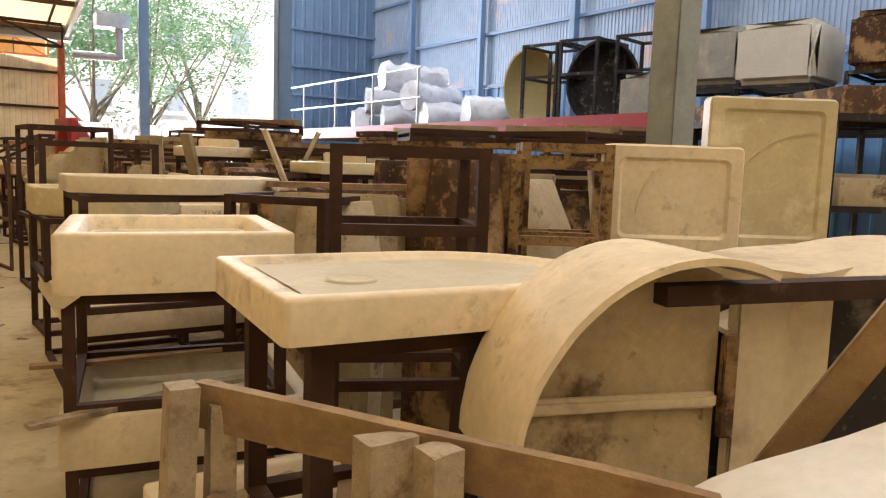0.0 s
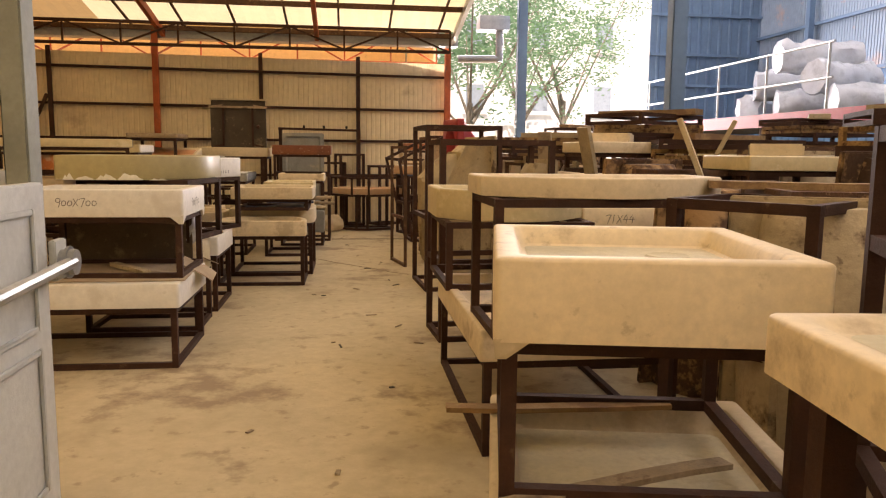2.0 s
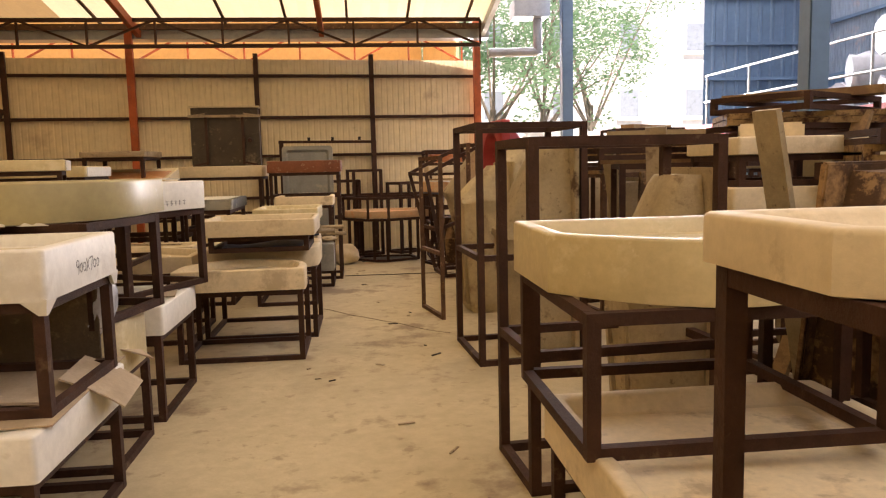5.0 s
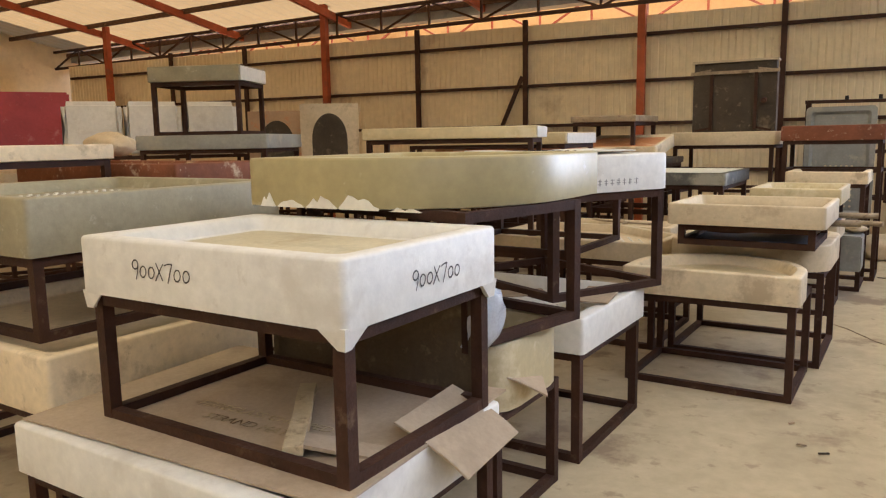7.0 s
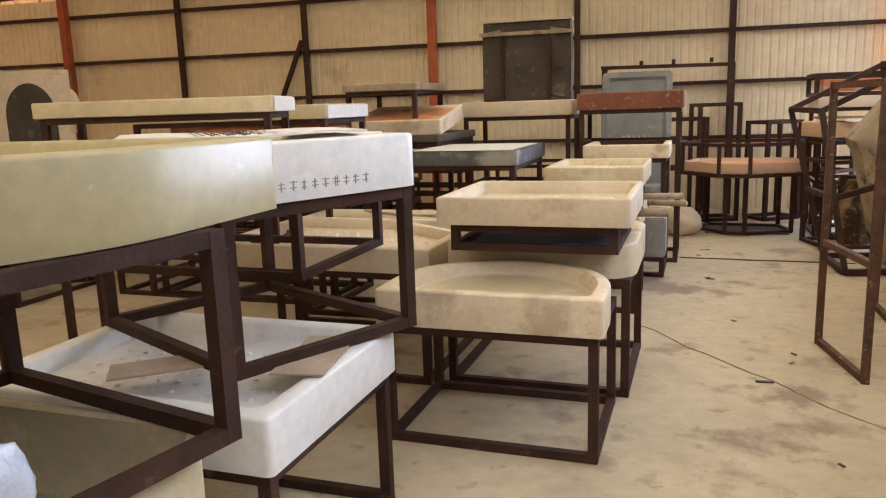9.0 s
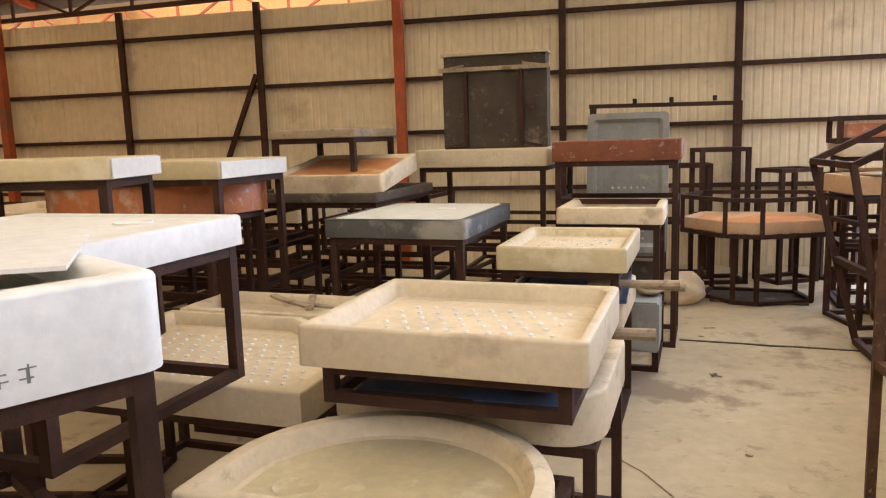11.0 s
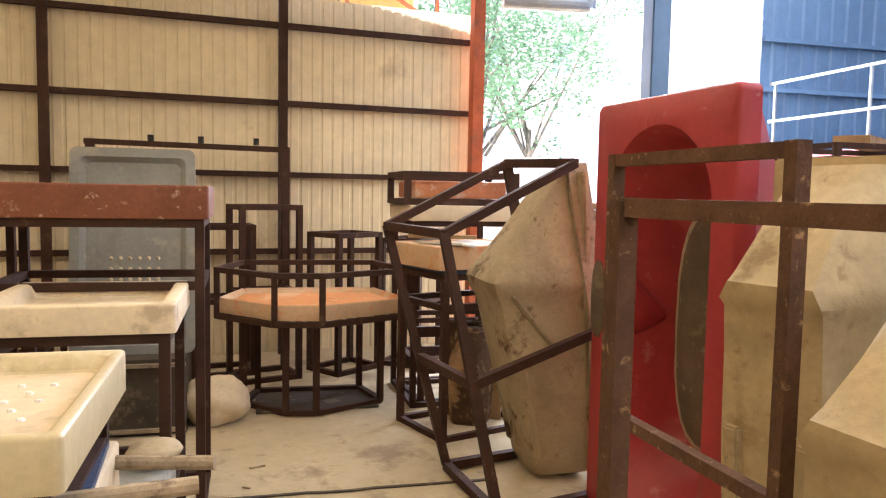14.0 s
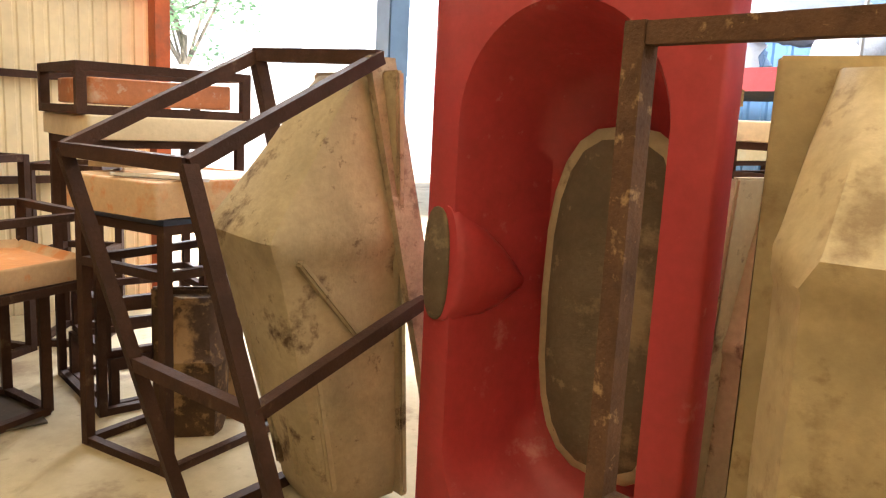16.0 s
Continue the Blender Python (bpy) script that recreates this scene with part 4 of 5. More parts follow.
def leaning_mould():
    """A bathtub mould stood on its end: a leaning box with a knee, above which a ramp runs back to the head."""
    t = thing("bathtub_mould", pose(-0.05, 0, 0), "peeling clay-brown bathtub mould leaning in a frame", "bathtub mould", "bathtub moulds")
    rows = []
    for z, xf, xb, ya, yb, c in ((0.03, 1.80, 2.06, 12.33, 12.62, 0.05), (0.08, 1.775, 2.07, 12.31, 12.64, 0.05), (0.5, 1.665, 2.04, 12.30, 12.68, 0.05), (0.86, 1.585, 2.0, 12.30, 12.72, 0.045), (0.90, 1.56, 2.0, 12.285, 12.735, 0.04),
                                 (0.955, 1.545, 1.99, 12.28, 12.74, 0.04), (0.975, 1.555, 1.985, 12.285, 12.735, 0.04), (1.22, 1.74, 1.965, 12.345, 12.69, 0.035), (1.42, 1.88, 1.955, 12.385, 12.65, 0.02), (1.45, 1.91, 1.95, 12.40, 12.64, 0.01)):
        ym = (ya + yb) / 2
        rows.append([(xb, ya, z), (xf + 0.45 * (xb - xf), ya - 0.004, z), (xf + c, ya, z), (xf + c * 0.3, ya + c * 0.3, z), (xf, ya + c, z), (xf - 0.004, ym, z), (xf, yb - c, z), (xf + c * 0.3, yb - c * 0.3, z), (xf + c, yb, z), (xf + 0.45 * (xb - xf), yb + 0.004, z), (xb, yb, z)])
    bm = loft(bmesh.new(), rows)
    bmesh.ops.subdivide_edges(bm, edges=[e for e in bm.edges if e.calc_length() > 0.1], cuts=3, use_grid_fill=True)
    for v in bm.verts:
        v.co += 0.007 * noise.noise_vector(v.co * 4.3) + 0.0025 * noise.noise_vector(v.co * 17)
    smooth(part("shell", bm, CLAY, t), 32)
    for p, q, w in (((1.64, 12.285, 0.90), (1.90, 12.305, 0.60), 0.045), ((1.72, 12.30, 0.55), (1.80, 12.31, 0.12), 0.03), ((1.615, 12.43, 0.80), (1.755, 12.44, 0.14), 0.03), ((1.605, 12.58, 0.82), (1.75, 12.56, 0.14), 0.03)):
        part("rib", bevelled(bar(bmesh.new(), p, q, w, 0.022), 0.008), CLAY, t)
    bm = box(bmesh.new(), 1.965, 1.995, 12.27, 12.76, 0.04, 1.47)
    for v in bm.verts:
        v.co.x += 0.09 * (1 - v.co.z / 1.47)
    part("flange", bevelled(bm, 0.008), CLAY, t)
    return t


leaning_mould()


def red_mould(m, w, d, h):
    """A bathtub's inside mould on its end, open to -y: a thick shell with a round-headed hollow, arm rests and a head pad."""
    t = thing("bathtub_mould", m, "red gelcoat bathtub stood on end with dark oval pads", "bathtub mould", "bathtub moulds")
    n = 14
    def ring(hw, z0, z1, y, rr):
        pts = []
        for a0, cx, cz in ((0, hw - rr, z1 - rr), (90, -hw + rr, z1 - rr), (180, -hw + rr, z0 + rr), (270, hw - rr, z0 + rr)):
            for i in range(n):
                a = radians(a0 + 90 * i / (n - 1))
                pts.append((cx + rr * math.cos(a), y, cz + rr * math.sin(a)))
        return pts
    rings = [ring(w / 2 - 0.17, 0.15, h - 0.27, d, 0.12), ring(w / 2 - 0.02, 0.0, h - 0.03, 0.09, 0.04), ring(w / 2, 0.0, h, 0.08, 0.03), ring(w / 2, 0.0, h, 0.0, 0.03), ring(w / 2 - 0.01, 0.01, h - 0.01, -0.012, 0.03),
             ring(w / 2 - 0.11, 0.09, h - 0.11, -0.012, w / 2 - 0.112), ring(w / 2 - 0.125, 0.12, h - 0.135, 0.02, w / 2 - 0.127), ring(w / 2 - 0.16, 0.18, h - 0.24, d * 0.7, w / 2 - 0.165), ring(w / 2 - 0.2, 0.25, h - 0.32, d * 0.88, w / 2 - 0.205), ring(0.05, 0.6, h - 0.7, d * 0.92, 0.048)]
    smooth(part("shell", loft(bmesh.new(), rings), RED_MOULD, t), 50)
    def oval(a, b, c, k):
        bm = bmesh.new()
        bmesh.ops.create_uvsphere(bm, u_segments=24, v_segments=12, radius=1)
        for v in bm.verts:
            s = (abs(v.co.x) ** k, abs(v.co.z) ** k)
            v.co = Vector((math.copysign(s[0], v.co.x) * a, v.co.y * b, math.copysign(s[1], v.co.z) * c))
        return bm
    ob = smooth(part("backrest_pad", oval(0.205, 0.05, 0.47, 0.7), PADFELT, t, "dark worn oval pad"), 60)
    ob.matrix_local = pose(0.06, d * 0.66, h * 0.48)
    ob = smooth(part("pad_rim", oval(0.235, 0.045, 0.50, 0.7), CLAY, t, "dusty pale rim of the pad"), 60)
    ob.matrix_local = pose(0.06, d * 0.69, h * 0.48)
    # the arm rest: a half cone that narrows from the flange to the back
    rings = []
    for y, c, a, x in ((-0.016, 0.165, 0.05, -w / 2 + 0.085), (0.0, 0.172, 0.062, -w / 2 + 0.09), (0.10, 0.14, 0.07, -w / 2 + 0.105), (0.17, 0.095, 0.06, -w / 2 + 0.12), (0.25, 0.03, 0.03, -w / 2 + 0.14)):
        rings.append([(x + a * math.cos(math.tau * i / 24), y, h * 0.53 - 0.25 * y + c * math.sin(math.tau * i / 24)) for i in range(24)])
    smooth(part("armrest", loft(bmesh.new(), rings), RED_MOULD, t, "bulging red arm rest"), 45)
    ob = smooth(part("armrest_pad", oval(0.05, 0.012, 0.165, 0.8), PADFELT, t, "dark worn arm pad"), 60)
    ob.matrix_local = pose(-w / 2 + 0.055, -0.018, h * 0.53)
    return t


red_mould(pose(1.925, 11.635, 0, 0, 0, -84), 0.835, 0.36, 1.74)
flat_frame((1.455, 11.08), (1.484, 10.38), 1.48, 0.036, 0.727, "rusty brown square-tube frame before a red tub")
tub_mould(pose(2.13, 10.90, 0, 0, 0, -71), 0.44, 0.40, 1.46, BEIGE_MOULD, "smooth beige bathtub mould stood on end", knee=0.79)


def hex_stand(cx, cy):
    t = thing("hexagonal_stand", pose(cx, cy, 0), "brown six-sided steel stand with guard frame", "stand")
    def ringbars(d, z, nm):
        pts = [Vector((p[0], p[1], z)) for p in inset(outline("stand_hex", 1, 1), d)]
        for p, q in zip(pts, pts[1:] + pts[:1]):
            part(nm, bar(bmesh.new(), p, q, 0.04, 0.032), STEEL, t)
        return pts
    lo, mid_, base = ringbars(0.0, 0.865, "guard_rail"), ringbars(0.0, 0.58, "seat_rail"), ringbars(0.14, 0.02, "base_rail")
    for p, q in zip(lo, mid_):
        part("post", bar(bmesh.new(), p, q, 0.035), STEEL, t)
    for b in base:
        part("leg", bar(bmesh.new(), b, (b.x, b.y, 0.58), 0.04), STEEL, t)
    part("base_sheet", box(bmesh.new(), -0.35, 0.4, -0.2, 0.25, 0.004, 0.012), PLY, t)
    return t


hex_stand(0.83, 13.87)
shower_tray(pose(0.83, 13.87, 0.598), "stand_hex", 1, 1, 0.095, ORANGE_FADED, "orange six-sided shower tray in a steel stand", rim=0.014, depth=0.035, floor_mat=ORANGE_FLOOR, drain=(0.1, 0))
hx = frame_rack(pose(1.75, 13.95, 1.28), 0.75, 0.6, 0.21, "small brown frame holding an orange tray", mids=())
shower_tray(pose(1.75, 13.95, 1.322), "rect", 0.62, 0.48, 0.11, ORANGE, "orange tray in a small steel frame", rim=0.04, drain=None)
stacked(1.4, 2.1, 13.6, 14.3, 1.28, 0.10, "rect", CREAM, "dusty cream tray among frames", 0.0, rim=0.04, drain=None, mid=0.5)

# ---- upright things before the wall ----
def panel_box(m, w, d, h):
    t = thing("mould_cabinet", m, "dark stained mould box with steel straps and pale top edge", "mould box")
    part("body", bevelled(box(bmesh.new(), -w / 2, w / 2, 0, d, 0, h * 0.86), 0.006), PLY, t)
    part("top_rim", bevelled(box(bmesh.new(), -w / 2 - 0.01, w / 2 + 0.01, -0.02, d, h * 0.97, h), 0.004), CREAM, t, "pale top rim")
    part("upper_body", box(bmesh.new(), -w / 2 + 0.01, w / 2 - 0.01, 0.01, d, h * 0.862, h * 0.968), PLY, t)
    part("strap_rail", bar(bmesh.new(), (-w / 2 - 0.02, -0.016, h * 0.83), (w / 2 + 0.02, -0.016, h * 0.83), 0.03), GREYWOOD, t)
    for s in (-0.27, 0.26):
        part("strap", bar(bmesh.new(), (s * w, -0.016, 0.02), (s * w, -0.016, h * 0.81), 0.03), STEEL, t)
    for s in (-1, 1):
        part("gusset", bar(bmesh.new(), (s * w * 0.46, -0.03, h * 0.84), (s * w * 0.28, -0.03, h * 0.87), 0.015), GREYWOOD, t)
        part("gusset", bar(bmesh.new(), (s * w * 0.46, -0.03, 0.01), (s * w * 0.28, -0.02, 0.04), 0.02), STEEL, t)
    part("spigot", rod(bmesh.new(), (w * 0.36, 0.0, h * 0.44), (w * 0.36, -0.08, h * 0.42), 0.025), STEEL, t)
    return t


panel_box(pose(-1.06, 12.65, 1.33, 0, 0, 4), 0.78, 0.2, 0.70)
t = thing("shower_mould_panel", pose(-0.19, 13.55, 0.42, -5, 0, 0), "grey fibreglass tray mould stood on edge with studs", "mould panel")
pts = outline("rect", 0.66, 1.16, 0.04)
bm = loft(bmesh.new(), [[(p[0], 0.05, p[1] + 0.58) for p in pts], [(p[0], 0.0, p[1] + 0.58) for p in pts], [(p[0], 0.0, p[1] + 0.58) for p in shrunk("rect", 0.66, 1.16, 0.04, 0.05)], [(p[0], 0.03, p[1] + 0.58) for p in shrunk("rect", 0.66, 1.16, 0.04, 0.08)]])
part("body", bm, GREY, t)
bm = bmesh.new()
for i in range(6):
    for j in range(8):
        x, z = -0.12 + i * 0.05, 0.12 + j * 0.06
        loft(bm, [[(x + k * math.cos(a * math.pi / 3), y, z + k * math.sin(a * math.pi / 3)) for a in range(6)] for k, y in ((0.012, 0.029), (0.006, 0.02))], close_bottom=False)
tagged(part("studs", bm, CREAM, t), kind="stuff")
box_ = part("support_box", box(bmesh.new(), -0.5, 0.1, 13.4, 13.8, 0, 0.42), PLY)
part("edge_batten", bar(bmesh.new(), (-0.5, 13.392, 0.39), (0.1, 13.392, 0.39), 0.04, 0.02), GREYWOOD, box_)
part("edge_batten", bar(bmesh.new(), (-0.5, 13.392, 0.03), (0.1, 13.392, 0.03), 0.04, 0.02), GREYWOOD, box_)
tagged(box_, "dark board box under a mould panel", "box")
rk = thing("pipe_rack", pose(0, 0, 0), "dark steel rack frame with small lugs", "rack")
for x in (-0.66, 0.72):
    part("post", bar(bmesh.new(), (x, 15.0, 0), (x, 15.0, 1.66), 0.06), STEEL, rk)
part("top_bar", bar(bmesh.new(), (-0.7, 15.0, 1.68), (0.75, 15.0, 1.66), 0.04), STEEL, rk)
for x in (-0.25, 0.1, 0.5):
    part("lug", box(bmesh.new(), x - 0.02, x + 0.02, 14.98, 15.02, 1.69, 1.74), DARK, rk)
for x, y, h in ((0.55, 14.6, 1.25), (0.25, 14.8, 1.1), (1.15, 14.75, 1.05), (1.7, 14.9, 1.0)):
    frame_rack(pose(x, y, 0, 0, 0, x * 31), 0.45, 0.35, h, "brown steel frame stacked by the wall", mids=(0.5,))


def lump(m, r, label, material, name, category):
    bm = bmesh.new()
    bmesh.ops.create_icosphere(bm, subdivisions=4, radius=1)
    for v in bm.verts:
        n = v.co.copy()
        v.co = Vector((n.x * r[0], n.y * r[1], n.z * r[2])) * (1 + 0.16 * noise.noise(n * 1.7 + Vector(r) * 5) + 0.05 * noise.noise(n * 6))
        v.co.z = max(v.co.z, -r[2] * 0.8)
    ob = smooth(part(name, bm, material), 60)
    ob.matrix_world = m
    return tagged(ob, label, category)


lump(pose(0.25, 13.6, 0.12), (0.2, 0.19, 0.15), "dusty full sack lying on the floor", CREAM, "sack", "sack")

# ---- near the start ----
door = thing("door_1", pose(0.15, 0, 0), "pale grey metal door leaf standing open with toothed bar", "door", kind="structure")
part("leaf", bevelled(box(bmesh.new(), -0.70, -0.655, 2.9, 3.98, 0.03, 1.18), 0.006), DOORPAINT, door)
for y0, y1, z0, z1 in ((2.95, 3.85, 0.15, 0.62), (2.95, 3.85, 0.7, 1.08)):
    part("panel_bead", bevelled(box(bmesh.new(), -0.654, -0.642, y0, y1, z0, z0 + 0.02), 0.003), DOORPAINT, door)
    part("panel_bead", bevelled(box(bmesh.new(), -0.654, -0.642, y0, y1, z1, z1 + 0.02), 0.003), DOORPAINT, door)
    part("panel_bead", bevelled(box(bmesh.new(), -0.654, -0.642, y1, y1 + 0.02, z0, z1 + 0.02), 0.003), DOORPAINT, door)
part("post", bevelled(box(bmesh.new(), -0.78, -0.70, 3.99, 4.1, 0, 3.2), 0.006), GREENPOST, door, "grey-green door post")
part("push_bar", rod(bmesh.new(), (-0.60, 2.9, 0.86), (-0.60, 4.05, 0.9), 0.022), GALV, door, "bright pipe bar")
bm = rod(bmesh.new(), (-0.635, 4.05, 0.9), (-0.585, 4.05, 0.9), 0.045, 20)
for k in range(20):
    c, d = math.cos(math.tau * k / 20), math.sin(math.tau * k / 20)
    bar(bm, (-0.61, 4.05 + 0.044 * c, 0.9 + 0.044 * d), (-0.61, 4.05 + 0.056 * c, 0.9 + 0.056 * d), 0.008, 0.02)
part("gear", bm, GALV, door, "small toothed steel wheel")
part("gear_bracket", bevelled(box(bmesh.new(), -0.66, -0.635, 4.0, 4.1, 0.84, 0.98), 0.004), DOORPAINT, door)

for mm, w, h, d, lab, mt in ((pose(3.35, 2.71, 0.94, 0, 0, -33), 0.63, 0.49, 0.14, "square cream tray stood on edge", CREAM), (pose(4.0, 2.66, 0.93, 0, 0, -33), 0.64, 0.76, 0.1, "tall cream tray stood on edge", YELLOWED)):
    t = thing("shower_tray", mm, lab, "shower tray", "shower trays")
    pts = outline("rect", w, h, 0.03)
    bm = loft(bmesh.new(), [[(p[0], d, p[1] + h / 2) for p in pts], [(p[0], 0.01, p[1] + h / 2) for p in pts], [(p[0], 0.0, p[1] + h / 2) for p in inset(pts, 0.01)], [(p[0], 0.0, p[1] + h / 2) for p in shrunk("rect", w, h, 0.03, 0.06)], [(p[0], 0.014, p[1] + h / 2) for p in shrunk("rect", w, h, 0.03, 0.075)]])
    part("body", bm, mt, t)
    bm = bmesh.new()
    rr = w * 0.62
    for i in range(12):
        a, b = radians(90 + 7.5 * i), radians(97.5 + 7.5 * i)
        bar(bm, (w / 2 - 0.09 + rr * math.cos(a), 0.012, h * 0.36 + rr * math.sin(a) * 0.8), (w / 2 - 0.09 + rr * math.cos(b), 0.012, h * 0.36 + rr * math.sin(b) * 0.8), 0.012)
    part("curved_bead", bm, mt, t)


def arch_hood(m, r, width, label, inner_mat=None):
    """The curved rim of an upturned tub with a broken thin edge."""
    t = thing("broken_tub", m, label, "tub mould")
    bm = bmesh.new()
    n = 20
    outer, inner = [], []
    for i in range(n + 1):
        a = radians(180 - 112 * i / n)
        rr = r
        for lst, k, y in ((outer, 1.0, 0), (outer, 1.0, width), (inner, 0.965, 0), (inner, 0.965, width)):
            lst.append(bm.verts.new((rr * k * math.cos(a) * 0.9, y + 0.006 * noise.noise(Vector((i * 0.7, y, 0))), rr * k * math.sin(a))))
    for i in range(n):
        k = 2 * i
        bm.faces.new((outer[k], outer[k + 1], outer[k + 3], outer[k + 2]))
        bm.faces.new((inner[k], inner[k + 1], inner[k + 3], inner[k + 2]))
        bm.faces.new((outer[k], outer[k + 2], inner[k + 2], inner[k]))
        bm.faces.new((outer[k + 1], outer[k + 3], inner[k + 3], inner[k + 1]))
    smooth(part("hood", bm, CREAM, t), 50)
    bm = bmesh.new()
    pts = [(0.93 * r * math.cos(radians(180 - 112 * i / n)) * 0.9, 0.93 * r * math.sin(radians(180 - 112 * i / n))) for i in range(n + 1)]
    pts += [(pts[-1][0], -0.2), (pts[0][0], -0.2)]
    loft(bm, [[(x, width * 0.5, z) for x, z in pts], [(x, width * 0.55, z) for x, z in pts]])
    part("end_panel", bm, inner_mat or STAINED, t, "stained brown end panel")
    part("batten", bevelled(box(bmesh.new(), -r * 0.8, r * 0.3, width * 0.42, width * 0.5, r * 0.2, r * 0.28), 0.008), CREAM, t)
    return t


# ---- clutter close to the start ----
hood = arch_hood(pose(1.72, 1.28, 0.74, 0, 0, -20), 0.42, 0.34, "broken cream curved tub rim over a stained brown panel")
part("side_board", bevelled(box(bmesh.new(), 0.17, 0.3, 0.16, 0.2, -0.2, 0.34), 0.006), CREAM, hood)
part("side_board", bevelled(box(bmesh.new(), 0.31, 0.46, 0.22, 0.26, -0.2, 0.33), 0.006), CREAM, hood)
part("crack_strip", bevelled(box(bmesh.new(), 0.13, 0.165, 0.14, 0.16, 0.02, 0.24), 0.004), BROWNSTAIN, hood)
part("lower_batten", bevelled(box(bmesh.new(), -0.3, 0.12, 0.12, 0.17, -0.16, -0.1), 0.01), CREAM, hood)
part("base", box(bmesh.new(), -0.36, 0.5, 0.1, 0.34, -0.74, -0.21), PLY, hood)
part("cross_rail", bar(bmesh.new(), (-0.05, 0.1, 0.335), (0.55, 0.12, 0.345), 0.05, 0.04), STEEL, hood)
shelf = plank(pose(2.35, 1.5, 1.075, 0, 0, 6), 0.62, 0.34, 0.035, CREAM, "cream broken resin shelf sheet", "resin_sheet", "sheet")
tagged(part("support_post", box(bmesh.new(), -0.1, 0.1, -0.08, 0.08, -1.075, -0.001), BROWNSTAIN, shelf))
torn = thing("broken_tub", pose(2.22, 1.36, 0, 0, 0, -28), "torn cream tub edge curling over a box coloured as shade", "tub mould")
# Solid box; the shade beneath the torn edge is put into its dark colour.
part("hollow", box(bmesh.new(), -0.26, 0.5, 0.0, 0.3, 0.0, 1.04), DARK, torn, "solid box coloured as the shaded inside")
bm = bmesh.new()
rows = []
for i in range(12):
    f = i / 11
    z = 1.04 + 0.11 * math.sin(f * 1.9) - 0.05 * (1 - f) ** 2
    x = -0.27 + 0.7 * f
    j = 0.012 * noise.noise(Vector((i * 1.3, 4, 2)))
    rows.append([(x, -0.1 + j, z - 0.02), (x, 0.28, z), (x, 0.28, z + 0.012), (x, -0.1 + j, z - 0.009)])
smooth(part("torn_edge", loft(bm, rows), CREAM, torn, "torn thin cream edge"), 40)
tagged(part("batten", bevelled(bar(bmesh.new(), (1.73, 1.33, 0.50), (1.91, 0.98, 1.2), 0.045, 0.06), 0.004), WOOD), "slanting bare wooden batten", "batten")
ws = plank(pose(1.62, 0.95, 0.855, 0, -25, -31), 0.44, 0.28, 0.02, WHITE, "creased cream white resin sheet", "resin_sheet", "sheet", 0.03)
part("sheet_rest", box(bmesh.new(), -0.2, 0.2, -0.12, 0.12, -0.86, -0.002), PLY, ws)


def trestle():
    t = thing("wooden_trestle", pose(0, 0, 0), "rough weathered wooden trestle of nailed battens", "trestle")
    def beam(p, q, w, h, mt):
        bm = bar(bmesh.new(), p, q, w, h)
        bmesh.ops.subdivide_edges(bm, edges=bm.edges[:], cuts=4, use_grid_fill=True)
        for v in bm.verts:
            v.co += 0.006 * noise.noise_vector(v.co * 14)
        part("batten", bm, mt, t)
    beam((0.86, 1.52, 0.955), (1.34, 0.98, 0.885), 0.022, 0.07, WOOD)
    beam((0.775, 1.46, 0.0), (0.83, 1.49, 0.995), 0.04, 0.05, GREYWOOD)
    beam((0.86, 1.47, 0.0), (0.885, 1.5, 0.96), 0.035, 0.04, GREYWOOD)
    beam((1.02, 1.25, 0.0), (1.035, 1.265, 0.955), 0.075, 0.05, GREYWOOD)
    beam((1.075, 1.20, 0.0), (1.085, 1.215, 0.945), 0.045, 0.05, GREYWOOD)
    beam((0.86, 1.47, 0.80), (1.2, 1.02, 0.70), 0.022, 0.06, WOOD)
    return t


trestle()
for x, y, z, ln, a, mt in ((1.15, 2.32, 0.386, 0.5, 20, GREYWOOD), (1.3, 2.15, 0.386, 0.45, -35, GREYWOOD), (1.1, 2.95, 0.505, 0.75, 15, GREYWOOD), (1.15, 3.5, 0.505, 0.7, -4, WOOD), (1.5, 2.3, 0.386, 0.4, 60, WOOD)):
    plank(pose(x, y, z, 0, 0, a), ln, 0.05, 0.015, mt, "thin dusty wooden stick", "stick", "stick")

# ---- things lying on the trays beside the aisle ----
card = plank(pose(-1.05, 6.28, 0.518, 0, 0, 3), 1.14, 0.86, 0.006, CARD, "brown cardboard sheet printed with faint words", "cardboard_sheet", "cardboard", 0.004)
for i, wd in enumerate(("FIBREGLASS CHOPPED", "STRAND MAT")):
    written(wd, 0.05, STAINED, card, pose(0.05, -0.12 - 0.07 * i, 0.0115), "printed_line")
board = part("dark_board", bevelled(box(bmesh.new(), -1.40, -0.56, 6.628, 6.646, 0.518, 0.85), 0.003), PADFELT)
tagged(board, "dark brown worn board standing behind a tray stand", "board")
plank(pose(-0.86, 6.2, 0.53, 0, 0, -52), 0.5, 0.05, 0.025, STAINED, "peeling wooden stick on cardboard", "stick", "stick", 0.02)
plank(pose(-0.62, 6.12, 0.53, 0, 8, 30), 0.26, 0.08, 0.01, CARD, "torn piece of cardboard", "cardboard_scrap", "cardboard", 0.02)
plank(pose(-0.49, 6.42, 0.50, 0, 32, 5), 0.24, 0.34, 0.006, CARD, "bent cardboard flap hanging over a tray edge", "cardboard_flap", "cardboard", 0.05)
plank(pose(-0.6, 6.9, 0.52, 0, 20, 30), 0.3, 0.2, 0.006, CARD, "bent brown cardboard flap on a tray", "cardboard_flap", "cardboard", 0.04)
